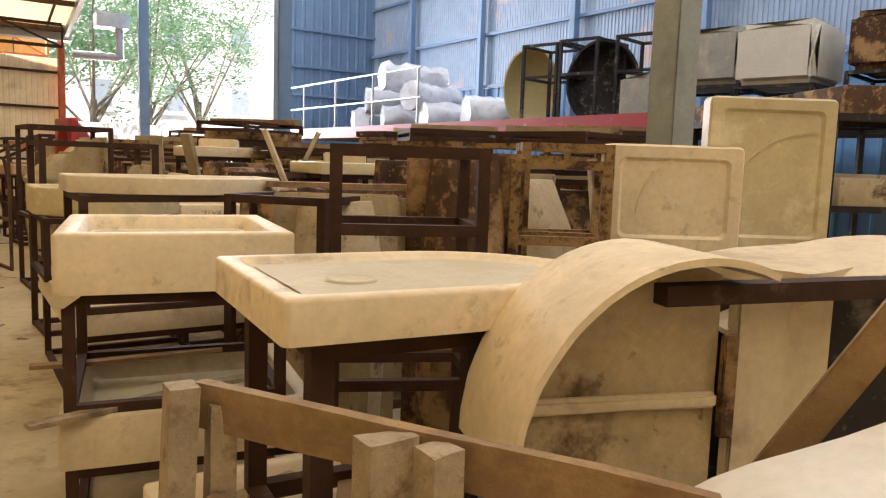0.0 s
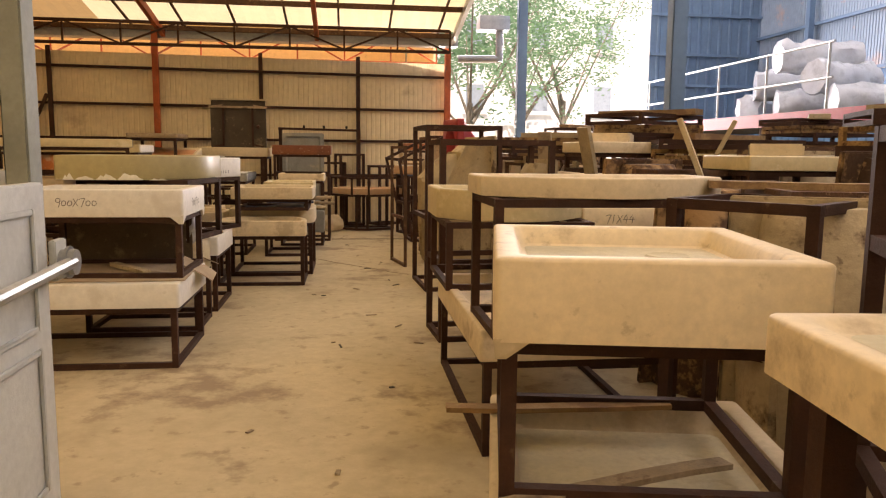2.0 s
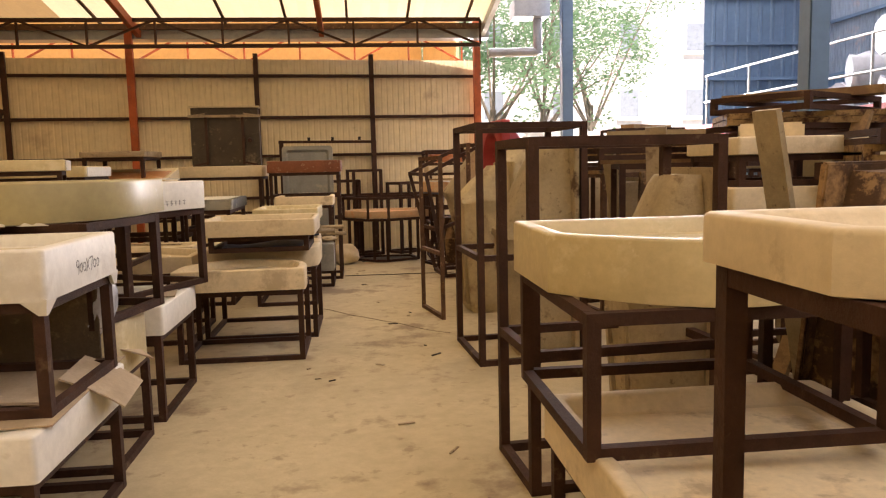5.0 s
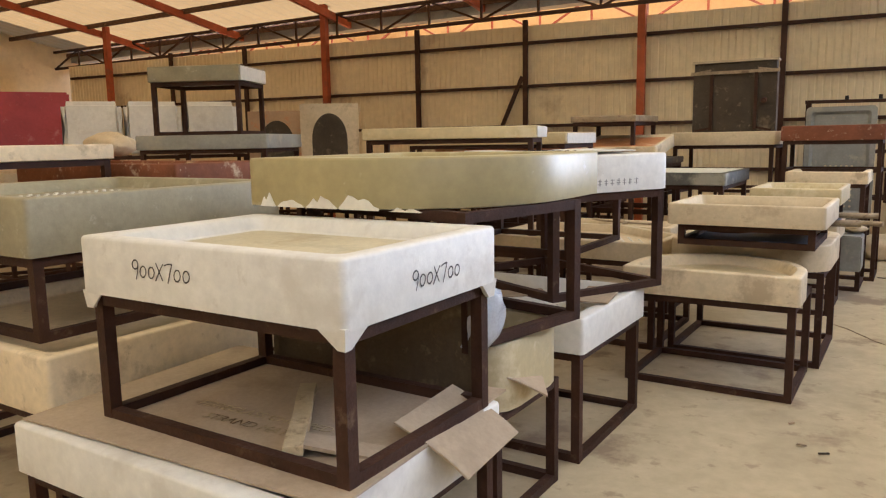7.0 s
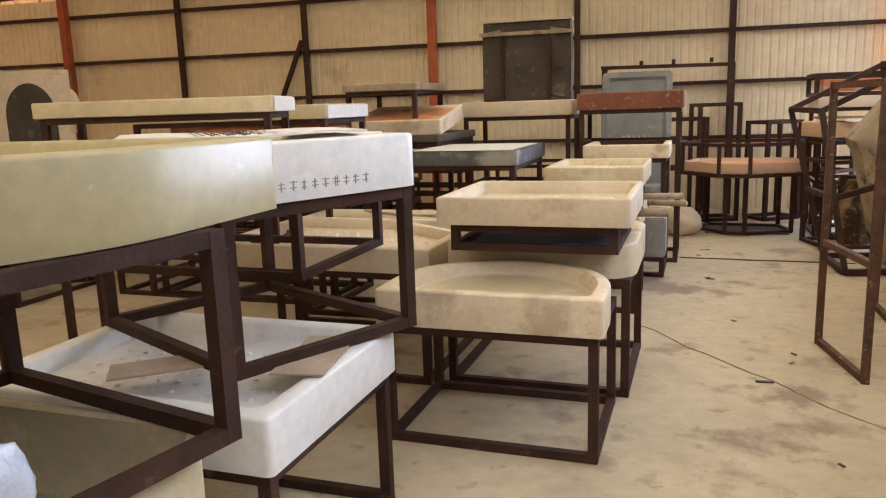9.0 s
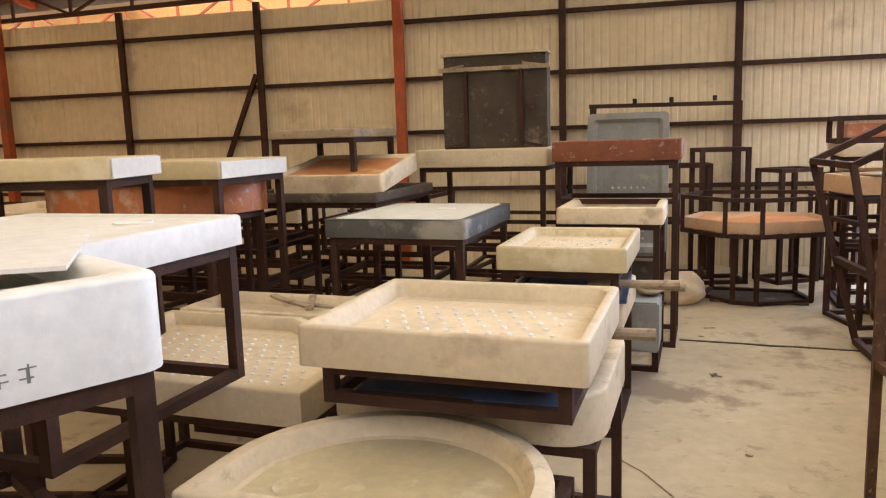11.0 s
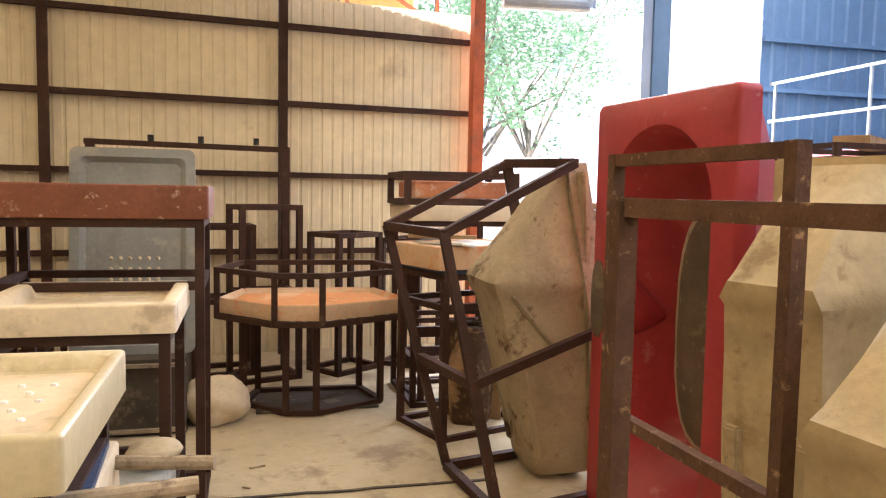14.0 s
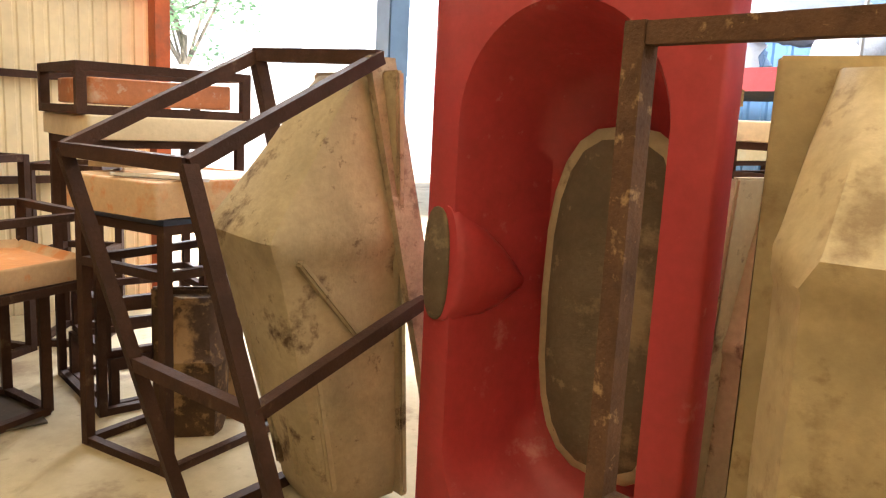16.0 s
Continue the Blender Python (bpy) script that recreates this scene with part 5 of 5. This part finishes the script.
lump(pose(-0.58, 6.72, 0.72, 0, 20, 0), (0.05, 0.1, 0.13), "crumpled clear plastic sheet hanging under a tray", FILM, "plastic_sheet", "plastic sheet")
# Basin floor takes a darker colour for the shade under the olive tray.
stacked(-1.35, -0.53, 6.74, 7.27, 0.652, 0.24, "rect", YELLOWED, "yellowed deep resin tray with plaster stains", 0.0, rim=0.03, depth=0.20, floor_mat=GREYOLIVE, drain=None, r=0.14)
plank(pose(-0.98, 7.66, 0.609, 0, 0, 38), 0.34, 0.13, 0.006, CARD, "grey cardboard strip lying on studs", "cardboard_strip", "cardboard", 0.01)
plank(pose(-0.62, 7.83, 0.609, 0, 0, 100), 0.34, 0.15, 0.006, CARD, "pale cardboard strip lying on studs", "cardboard_strip", "cardboard", 0.01)
for x, y, z, ln, a in ((-1.5, 10.36, 0.645, 0.4, -35), (-1.38, 10.36, 0.645, 0.3, -65), (-1.25, 10.3, 0.645, 0.35, -8)):
    plank(pose(x, y, z, 0, 0, a), ln, 0.035, 0.012, GREYWOOD, "brown stick lying on a tray", "stick", "stick")
for x, y, z, a in ((0.16, 9.62, 0.78, 4), (0.2, 10.75, 0.72, 8), (0.22, 11.2, 0.62, -12)):
    ob = part("wooden_rod", rod(bmesh.new(), (-0.3, 0, 0), (0.12, 0, 0.0), 0.02), GREYWOOD)
    ob.matrix_world = pose(x, y, z, 0, 0, a)
    tagged(ob, "round grey wooden rod poking out of the stack", "rod")
lump(pose(0.14, 11.55, 0.535), (0.08, 0.1, 0.03), "bundle of dirty rags", CLAY, "rag_bundle", "rags")
gb = part("grey_box", bevelled(box(bmesh.new(), -0.35, 0.2, 11.32, 11.62, 0.22, 0.5), 0.01), GREY)
tagged(gb, "grey resin block beside the tray stack", "block")
plank(pose(-0.2, 10.9, 0.665, 0, 0, 3), 0.56, 0.66, 0.02, BLUEPOLY, "dark blue plastic sheet between trays", "plastic_sheet", "plastic sheet", 0.03)
plank(pose(-0.25, 9.3, 0.695, 0, 0, 3), 0.6, 0.5, 0.012, BLUEPOLY, "dark blue plastic sheet between trays", "plastic_sheet", "plastic sheet", 0.03)

# ---- far across the tray hall ----
def tub(m, lx, ly, h, material, label):
    """A bathtub shell lying on its side; a dark arched plate paints the shade inside."""
    t = thing("bathtub", m, label, "bathtub", "bathtubs")
    n = 24
    def ring(k, x):
        return [(x, ly / 2 * k * math.cos(2 * math.pi * i / n), h / 2 + h / 2 * k * math.copysign(abs(math.sin(2 * math.pi * i / n)) ** 0.8, math.sin(2 * math.pi * i / n))) for i in range(n)]
    smooth(part("shell", loft(bmesh.new(), [ring(0.7, lx), ring(0.9, lx * 0.93), ring(0.97, lx * 0.5), ring(1.0, 0.0), ring(0.93, 0.0), ring(0.88, lx * 0.4), ring(0.7, lx * 0.85)], close_bottom=True), material, t), 60)
    bm = loft(bmesh.new(), [[(0.0, -ly / 2 - 0.08, 0), (0.0, ly / 2 + 0.08, 0), (0.0, ly / 2 + 0.08, h + 0.03), (0.0, -ly / 2 - 0.08, h + 0.03)], [(-0.03, -ly / 2 - 0.08, 0), (-0.03, ly / 2 + 0.08, 0), (-0.03, ly / 2 + 0.08, h + 0.03), (-0.03, -ly / 2 - 0.08, h + 0.03)]])
    part("end_flange", bm, material, t)
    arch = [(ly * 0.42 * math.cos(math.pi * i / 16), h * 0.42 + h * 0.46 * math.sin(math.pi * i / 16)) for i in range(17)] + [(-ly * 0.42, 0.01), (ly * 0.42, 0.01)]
    part("hollow", loft(bmesh.new(), [[(-0.033, y, z) for y, z in arch], [(-0.0345, y * 0.98, z) for y, z in arch]]), PLY, t, "dark arched plate painted as the shaded inside")
    return t


for x, y, z, lab, mt in ((-4.51, 10.57, 1.10, "cream bathtub shell with an open arched end", CREAM), (-5.05, 10.38, 1.04, "orange-brown bathtub shell with an open arched end", ORANGE_FADED)):
    at = pose(x, y, 0, 0, 0, 125)
    tub(at @ pose(0, 0, z), 1.1, 0.42, 0.55, mt, lab)
    stand(at @ pose(0.5, 0, 0), 1.1, 0.5, z, mid=0.5)
rp = part("leaning_board", bevelled(box(bmesh.new(), -0.4, 0.4, 0, 0.1, 0, 0.66), 0.02), RED_MOULD)
rp.matrix_world = pose(-6.85, 8.8, 1.2, -12, 0, 61)
tagged(rp, "red mould panel leaning far across the hall", "board")
stand(pose(-6.92, 8.9, 0, 0, 0, 61), 1.0, 0.5, 1.2, mid=0.5)
for i in range(3):
    b = part("white_tub", bevelled(box(bmesh.new(), -0.26, 0.26, -0.2, 0.2, 0, 0.5), 0.05, 3), WHITE)
    b.matrix_world = pose(-6.15 + i * 0.32, 9.05 + i * 0.43, 1.2, -8, 0, 54)
    tagged(b, "white tub shell standing in a row", "tub", "white tubs")
stand(pose(-5.83, 9.48, 0, 0, 0, 54), 1.7, 0.6, 1.2, mid=0.5)
lump(pose(-4.2, 7.9, 1.3), (0.25, 0.12, 0.09), "crumpled dusty sacking on a tray", CREAM, "sacking", "sacking")

# ---- piles of frames and moulds beyond the aisle ----
rng = random.Random(7)
PILES = ((3.05, 10.7), (3.3, 3.6), (4.1, 3.2), (2.5, 4.1), (3.3, 4.7), (4.2, 4.4), (2.5, 5.1), (3.2, 5.8), (4.1, 5.6), (2.6, 6.2), (3.4, 6.9), (4.3, 6.8), (2.7, 7.4), (3.3, 8.1), (4.6, 8.0),
         (2.6, 8.6), (3.1, 9.4), (4.7, 9.2), (2.75, 9.9), (3.5, 10.4), (4.5, 10.5), (3.0, 11.3), (3.9, 11.8), (5.2, 11.6), (3.0, 12.6), (4.2, 13.0), (2.6, 13.6), (5.4, 13.2), (5.3, 4.9), (5.5, 6.9), (5.6, 9.0))
for i, (x, y) in enumerate(PILES):
    h = rng.uniform(1.12, 1.42)
    rz = rng.uniform(-16, 16)
    k = i % 5
    if k in (0, 3):
        frame_rack(pose(x, y, 0, 0, 0, rz), 0.66, 0.6, h, ("tall brown steel mould frame in a crowded pile", "rusty steel mould frame in a crowded pile")[k == 3], mids=(0.45,), material=(STEEL, RUST)[k == 3])
        plank(pose(x, y, h - 0.004, 0, 0, rng.uniform(-50, 50)), rng.uniform(0.75, 1.15), 0.1, 0.03, (WOOD, GREYWOOD, STAINED)[i % 3], ("brown plank lying across the frames", "grey plank lying across the frames", "stained strip lying across the frames")[i % 3])
        tub_mould(pose(x + 0.22, y + 0.02, 0.05, rng.uniform(2, 7), 0, -90 + rz), 0.46, 0.3, h * 0.9, (CLAY, BEIGE_MOULD, BROWNSTAIN)[i % 3], ("dusty clay-brown mould inside a frame", "beige mould inside a frame", "peeling dark brown mould inside a frame")[i % 3])
    elif k == 1:
        tub_mould(pose(x, y + 0.2, 0, rng.uniform(2, 8), 0, rz), 0.62, 0.36, h, (BROWNSTAIN, CLAY)[i % 2], ("peeling brown bathtub mould stood on end in the pile", "dusty brown bathtub mould stood on end in the pile")[i % 2])
    elif k == 2:
        stacked(x - 0.38, x + 0.38, y - 0.34, y + 0.34, h * 0.82, 0.12, "rect", CREAM, "dusty cream tray on a stand in the pile", 0.0, rim=0.05, drain=None, mid=0.4)
        stacked(x - 0.34, x + 0.36, y - 0.3, y + 0.3, h, 0.09, "rect", (CREAM, YELLOWED)[i % 2], ("small dusty tray on another", "small yellowed tray on another")[i % 2], h * 0.82, rim=0.04, drain=None)
        b = part("resin_block", bevelled(box(bmesh.new(), -0.16, 0.16, -0.12, 0.12, 0, 0.13), 0.012), CREAM)
        b.matrix_world = pose(x, y, h - 0.055, 0, 0, -30)
        tagged(b, "dusty pale resin block on the pile", "block")
    else:
        tub_mould(pose(x - 0.1, y + 0.2, 0, 6, 0, rz + 8), 0.6, 0.34, h, BROWNSTAIN, "peeling dark brown mould stood on end")
        frame_rack(pose(x + 0.05, y - 0.32, 0, 0, 0, rz), 0.62, 0.28, h * 0.97, "rusty open frame leaning in the pile", mids=(0.5,), material=RUST)
    if k in (0, 3) and x > 2.52:
        # flat frames and boards heaped over the pile
        z = h + 0.027
        for q in range(2 if x < 3.2 else 3):
            a = rz + rng.uniform(-30, 30)
            hh = rng.uniform(0.07, 0.12)
            frame_rack(pose(x + rng.uniform(-0.08, 0.08), y + rng.uniform(-0.08, 0.08), z, 0, 0, a), rng.uniform(0.8, 1.2), rng.uniform(0.55, 0.75), hh, ("flat brown steel frame lying on the pile", "flat ochre steel frame lying on the pile")[q % 2], w=0.035, mids=(), material=(STEEL, OCHRE_STEEL)[q % 2])
            z += hh
        plank(pose(x, y, z - 0.003, 0, 0, rng.uniform(-60, 60)), rng.uniform(0.6, 1.0), 0.2, 0.05, (STAINED, WOOD, CLAY)[i % 3], ("stained board on top of the pile", "brown wooden board on top of the pile", "dusty slab on top of the pile")[i % 3])
for x, y, h in ((5.25, 2.75, 1.66), (5.9, 3.5, 1.7), (5.7, 2.0, 1.62), (6.2, 4.3, 1.7)):
    frame_rack(pose(x, y, 0, 0, 0, -30), 1.0, 0.6, h, "dark steel rack with dusty moulds under the platform", mids=(0.38, 0.68), material=DARK)
    for f, mt in ((0.38, CREAM), (0.68, CLAY), (1.0, BROWNSTAIN)):
        shower_tray(pose(x, y, f * h + (0.016 if f < 1 else 0.0), 0, 0, -30), "rect", 0.85, 0.58, 0.16, mt, "dusty mould tray on a dark rack", rim=0.05, drain=None)
# trays carried by the pile where the standing trays rest
for x, y, z in ((3.4, 2.75, 0.94), (4.06, 2.7, 0.93)):
    stand(pose(x, y, 0, 0, 0, -33), 0.6, 0.3, z, mid=0.4)

# ---- goods on the platform ----
for i, (x, y, z, r, ln) in enumerate(((8.3, 14.6, 2.12, 0.26, 1.2), (8.3, 13.2, 2.12, 0.26, 1.2), (8.4, 12.0, 2.12, 0.26, 1.1), (8.3, 13.9, 2.52, 0.26, 1.2), (8.35, 12.6, 2.52, 0.26, 1.2), (8.3, 13.2, 2.92, 0.26, 1.3), (8.4, 10.8, 2.15, 0.3, 0.9))):
    bm = bmesh.new()
    n, k = 18, 12
    loft(bm, [[(ln * (j / (k - 1) - 0.5), (r + 0.10 * noise.noise(Vector((j * 0.55, a * 0.7, i)))) * math.cos(2 * math.pi * a / n), (r + 0.10 * noise.noise(Vector((j * 0.55, a * 0.7, i)))) * math.sin(2 * math.pi * a / n)) for a in range(n)] for j in range(k)])
    ob = smooth(part("wrapped_roll", bm, FILM), 70)
    ob.matrix_world = pose(x, y, z, 0, 0, rng.uniform(-25, 25))
    tagged(ob, "roll of white matting wrapped in shiny clear plastic", "roll", "wrapped rolls")


def oval_tub(m, a, b, h, material, label):
    t = thing("bathtub", m, label, "bathtub", "bathtubs")
    n = 28
    ring = lambda k, y: [(a * k * math.cos(2 * math.pi * i / n), y, b + b * k * math.sin(2 * math.pi * i / n)) for i in range(n)]
    smooth(part("shell", loft(bmesh.new(), [ring(0.75, h), ring(0.9, h * 0.7), ring(0.98, 0.04), ring(1.0, 0.0), ring(0.94, 0.0), ring(0.85, h * 0.6), ring(0.6, h * 0.8)]), material, t), 60)
    return t


oval_tub(pose(8.0, 9.3, 1.86, 0, 0, -50), 0.42, 0.62, 0.4, OLIVE, "yellowish oval bathtub stood on edge")
oval_tub(pose(8.1, 7.9, 1.86, 0, 0, -50), 0.5, 0.6, 0.4, DARK, "dark oval bathtub mould in a frame")
for x, y, w in ((7.9, 8.7, 0.7), (8.0, 8.0, 0.8), (8.2, 7.2, 0.7)):
    frame_rack(pose(x, y, 1.86, 0, 0, 14), w, 0.6, 1.15, "dark steel mould frame on the platform", mids=(0.6,), material=DARK)
for x, y, z, s, mt, lab in ((8.0, 6.95, 1.86, (0.8, 0.5, 0.62), GREY, "grey fibreglass panel leaning on the platform"), (8.0, 6.05, 2.26, (0.9, 1.0, 0.62), GREY, "grey whirlpool tub shell on a stand"), (7.9, 5.05, 2.2, (0.9, 0.8, 0.62), GREYTOP, "pale square tub shell on a stand"), (8.2, 4.0, 2.3, (0.9, 0.9, 0.55), BROWNSTAIN, "brown wrapped tub on the platform")):
    b = part("tub_shell", bevelled(box(bmesh.new(), -s[0] / 2, s[0] / 2, -s[1] / 2, s[1] / 2, 0, s[2]), 0.07, 3), mt)
    b.matrix_world = pose(x, y, z, 0, 0, 12)
    tagged(b, lab, "tub")
    if z > 1.9:
        stand(pose(x, y, 1.86, 0, 0, 12), s[0], s[1], z - 1.86, material=DARK, label="dark steel stand on the platform")
# duct by the corner of the cream wall
duct = thing("duct", pose(0, 0, 0), "pale metal duct elbow by the wall corner", "duct", kind="structure")
part("run", rod(bmesh.new(), (2.55, 15.3, 3.0), (3.3, 15.2, 3.0), 0.07, 14), GALV, duct)
part("riser", rod(bmesh.new(), (3.3, 15.2, 2.96), (3.3, 15.2, 3.5), 0.07, 14), GALV, duct)
part("box", bevelled(box(bmesh.new(), 2.9, 3.45, 15.0, 15.4, 3.5, 3.75), 0.01), GALV, duct)

# ---- litter on the floor ----
for i in range(26):
    x, y = rng.uniform(0.0, 1.0), rng.uniform(2.5, 13.5)
    ob = plank(pose(x, y, 0.004, 0, 0, rng.uniform(0, 180)), rng.uniform(0.02, 0.09), rng.uniform(0.008, 0.02), 0.006, (GREYWOOD, PLY, CARD)[i % 3], "small scrap lying on the floor", "floor_scrap", "scrap", 0.004)
    tagged(ob, group="floor scraps")

crack = thing("floor_joint", pose(0, 0, 0), "dark dusty joint running across the concrete floor", "floor joint", kind="structure")
p0 = None
for i in range(14):
    p = Vector((0.28 + i * 0.1, 12.42 - 0.002 * i + 0.02 * noise.noise(Vector((i * 0.9, 2, 1))), 0.004))
    if p0 is not None:
        part("joint_run", bar(bmesh.new(), p0, p, 0.02, 0.006), PLY, crack)
    p0 = p
p0 = None
for i in range(12):
    p = Vector((0.1 + i * 0.095, 10.38 - 0.115 * i + 0.05 * noise.noise(Vector((i * 0.5, 7, 1))), 0.004))
    if p0 is not None:
        part("joint_run", bar(bmesh.new(), p0, p, 0.005, 0.004), GREYWOOD, crack)
    p0 = p

# spare stands piled between the trays and the wall
for x, y, n in ((-2.9, 11.9, 4), (-3.9, 12.4, 4), (-2.2, 13.3, 4), (-1.1, 13.8, 3), (-3.2, 13.9, 4), (-5.4, 12.2, 4)):
    for i in range(n):
        stand(pose(x + rng.uniform(-0.06, 0.06), y + rng.uniform(-0.06, 0.06), 0.235 * i, 0, 0, rng.uniform(-7, 7)), 0.95, 0.8, 0.235, label="spare brown steel stand lying in a stack")
stand(pose(1.66, 13.26, 0, 0, 0, 18), 0.62, 0.5, 0.92, label="brown steel stand under a broken tray", mid=0.74)
tub_mould(pose(1.74, 13.36, 0, 0, 0, -28), 0.26, 0.2, 0.56, BROWNSTAIN, "peeling dark brown mould standing inside a steel stand", taper=0.9, rib=False)
plank(pose(1.66, 13.26, 0.922, 0, 0, 18), 0.6, 0.48, 0.02, BLUEPOLY, "dark blue plastic sheet under a broken tray", "plastic_sheet", "plastic sheet", 0.01)
shower_tray(pose(1.64, 13.24, 0.945, 0, 0, 18), "rect", 0.66, 0.5, 0.13, ORANGE_FADED, "broken cream and orange tray among frames", floor_mat=CREAM, rim=0.03, drain=None)
plank(pose(1.62, 13.16, 1.077, 0, 0, 40), 0.5, 0.3, 0.012, WHITE, "broken pale resin sheet on a tray", "resin_sheet", "sheet", 0.03)
plank(pose(1.54, 13.36, 1.091, 0, 0, -20), 0.4, 0.07, 0.02, WOOD, "brown batten on a broken tray", "batten", "batten")
for k in range(2):
    stand(pose(1.75, 13.95, 0.235 * k, 0, 0, 3 - 5 * k), 0.56, 0.54, 0.235, label="spare brown steel stand lying in a stack")

# frames and stained moulds close behind the first trays
tub_mould(pose(2.33, 2.93, 0, 0, 0, -33), 0.38, 0.16, 1.33, BROWNSTAIN, "peeling dark brown mould with ochre patches", rib=False)
for x, y, w, d, rz, h, mids, mt, lab in ((1.90, 2.69, 0.52, 0.40, -25, 1.365, (0.42, 0.8), STEEL, "brown square-tube frame before a peeling mould"),
                                         (2.66, 2.74, 0.40, 0.24, -36, 1.34, (0.35, 0.76), OCHRE_STEEL, "rusty steel frame with flaking ochre paint"),
                                         (2.98, 3.06, 0.42, 0.26, -33, 1.42, (0.35, 0.7), OCHRE_STEEL, "rusty steel frame with flaking ochre paint"),
                                         (2.02, 3.85, 0.52, 0.56, -52, 1.14, (0.55,), STEEL, "low brown square-tube frame round a clay mould")):
    frame_rack(pose(x, y, 0, 0, 0, rz), w, d, h, lab, mids=mids, material=mt)
tub_mould(pose(2.15, 3.75, 0, 0, 0, -25), 0.5, 0.3, 1.12, CLAY, "dusty wrinkled clay-brown mould behind a frame")
for x, y, a in ((3.2, 3.0, -33), (3.45, 3.2, -20), (2.75, 3.9, -40)):
    plank(pose(x, y, 0, 0, 0, a) @ pose(0, 0, 0.68, 0, 83, 0), 1.36, 0.09, 0.03, STAINED, "upright stained wooden board in the pile", "board", "board")

# pale boards and offcuts lying under the first trays
for i, (x, y, a, ln) in enumerate(((1.75, 2.15, 20, 0.9), (1.95, 2.45, -35, 0.8), (1.6, 2.5, 60, 0.7), (2.15, 2.2, 5, 0.8), (2.3, 2.6, -60, 0.7), (1.45, 2.05, -15, 0.6))):
    plank(pose(x, y, 0.003 + 0.033 * i, 0, 0, a), ln, 0.2, 0.03, (CREAM, STAINED, WOOD)[i % 3], ("pale dusty board under the trays", "stained board under the trays", "brown board under the trays")[i % 3], "board", "board", 0.006)

# boards and bars leaning out of the piles beyond the aisle
for x, y, a, tilt, ln, w, mt, lab in ((2.32, 6.55, 20, 76, 1.52, 0.12, CLAY, "dusty pale board leaning in the pile"), (2.75, 5.55, -30, 68, 1.62, 0.1, STAINED, "stained board leaning in the pile"), (2.3, 7.95, 60, 80, 1.5, 0.12, GREYWOOD, "weathered board leaning in the pile"),
                                      (2.95, 6.6, 150, 64, 1.7, 0.09, STAINED, "stained board leaning in the pile"), (2.5, 9.25, 35, 78, 1.5, 0.11, CLAY, "dusty pale board leaning in the pile"), (3.15, 7.6, 200, 66, 1.68, 0.1, WOOD, "brown board leaning in the pile"), (2.85, 8.9, -50, 70, 1.6, 0.08, RUST, "rusty flat steel bar leaning in the pile")):
    plank(pose(x, y, 0, 0, 0, a) @ pose(0, 0, ln / 2 * math.sin(radians(tilt)), 0, tilt, 0), ln, w, 0.03, mt, lab, "board", "board")
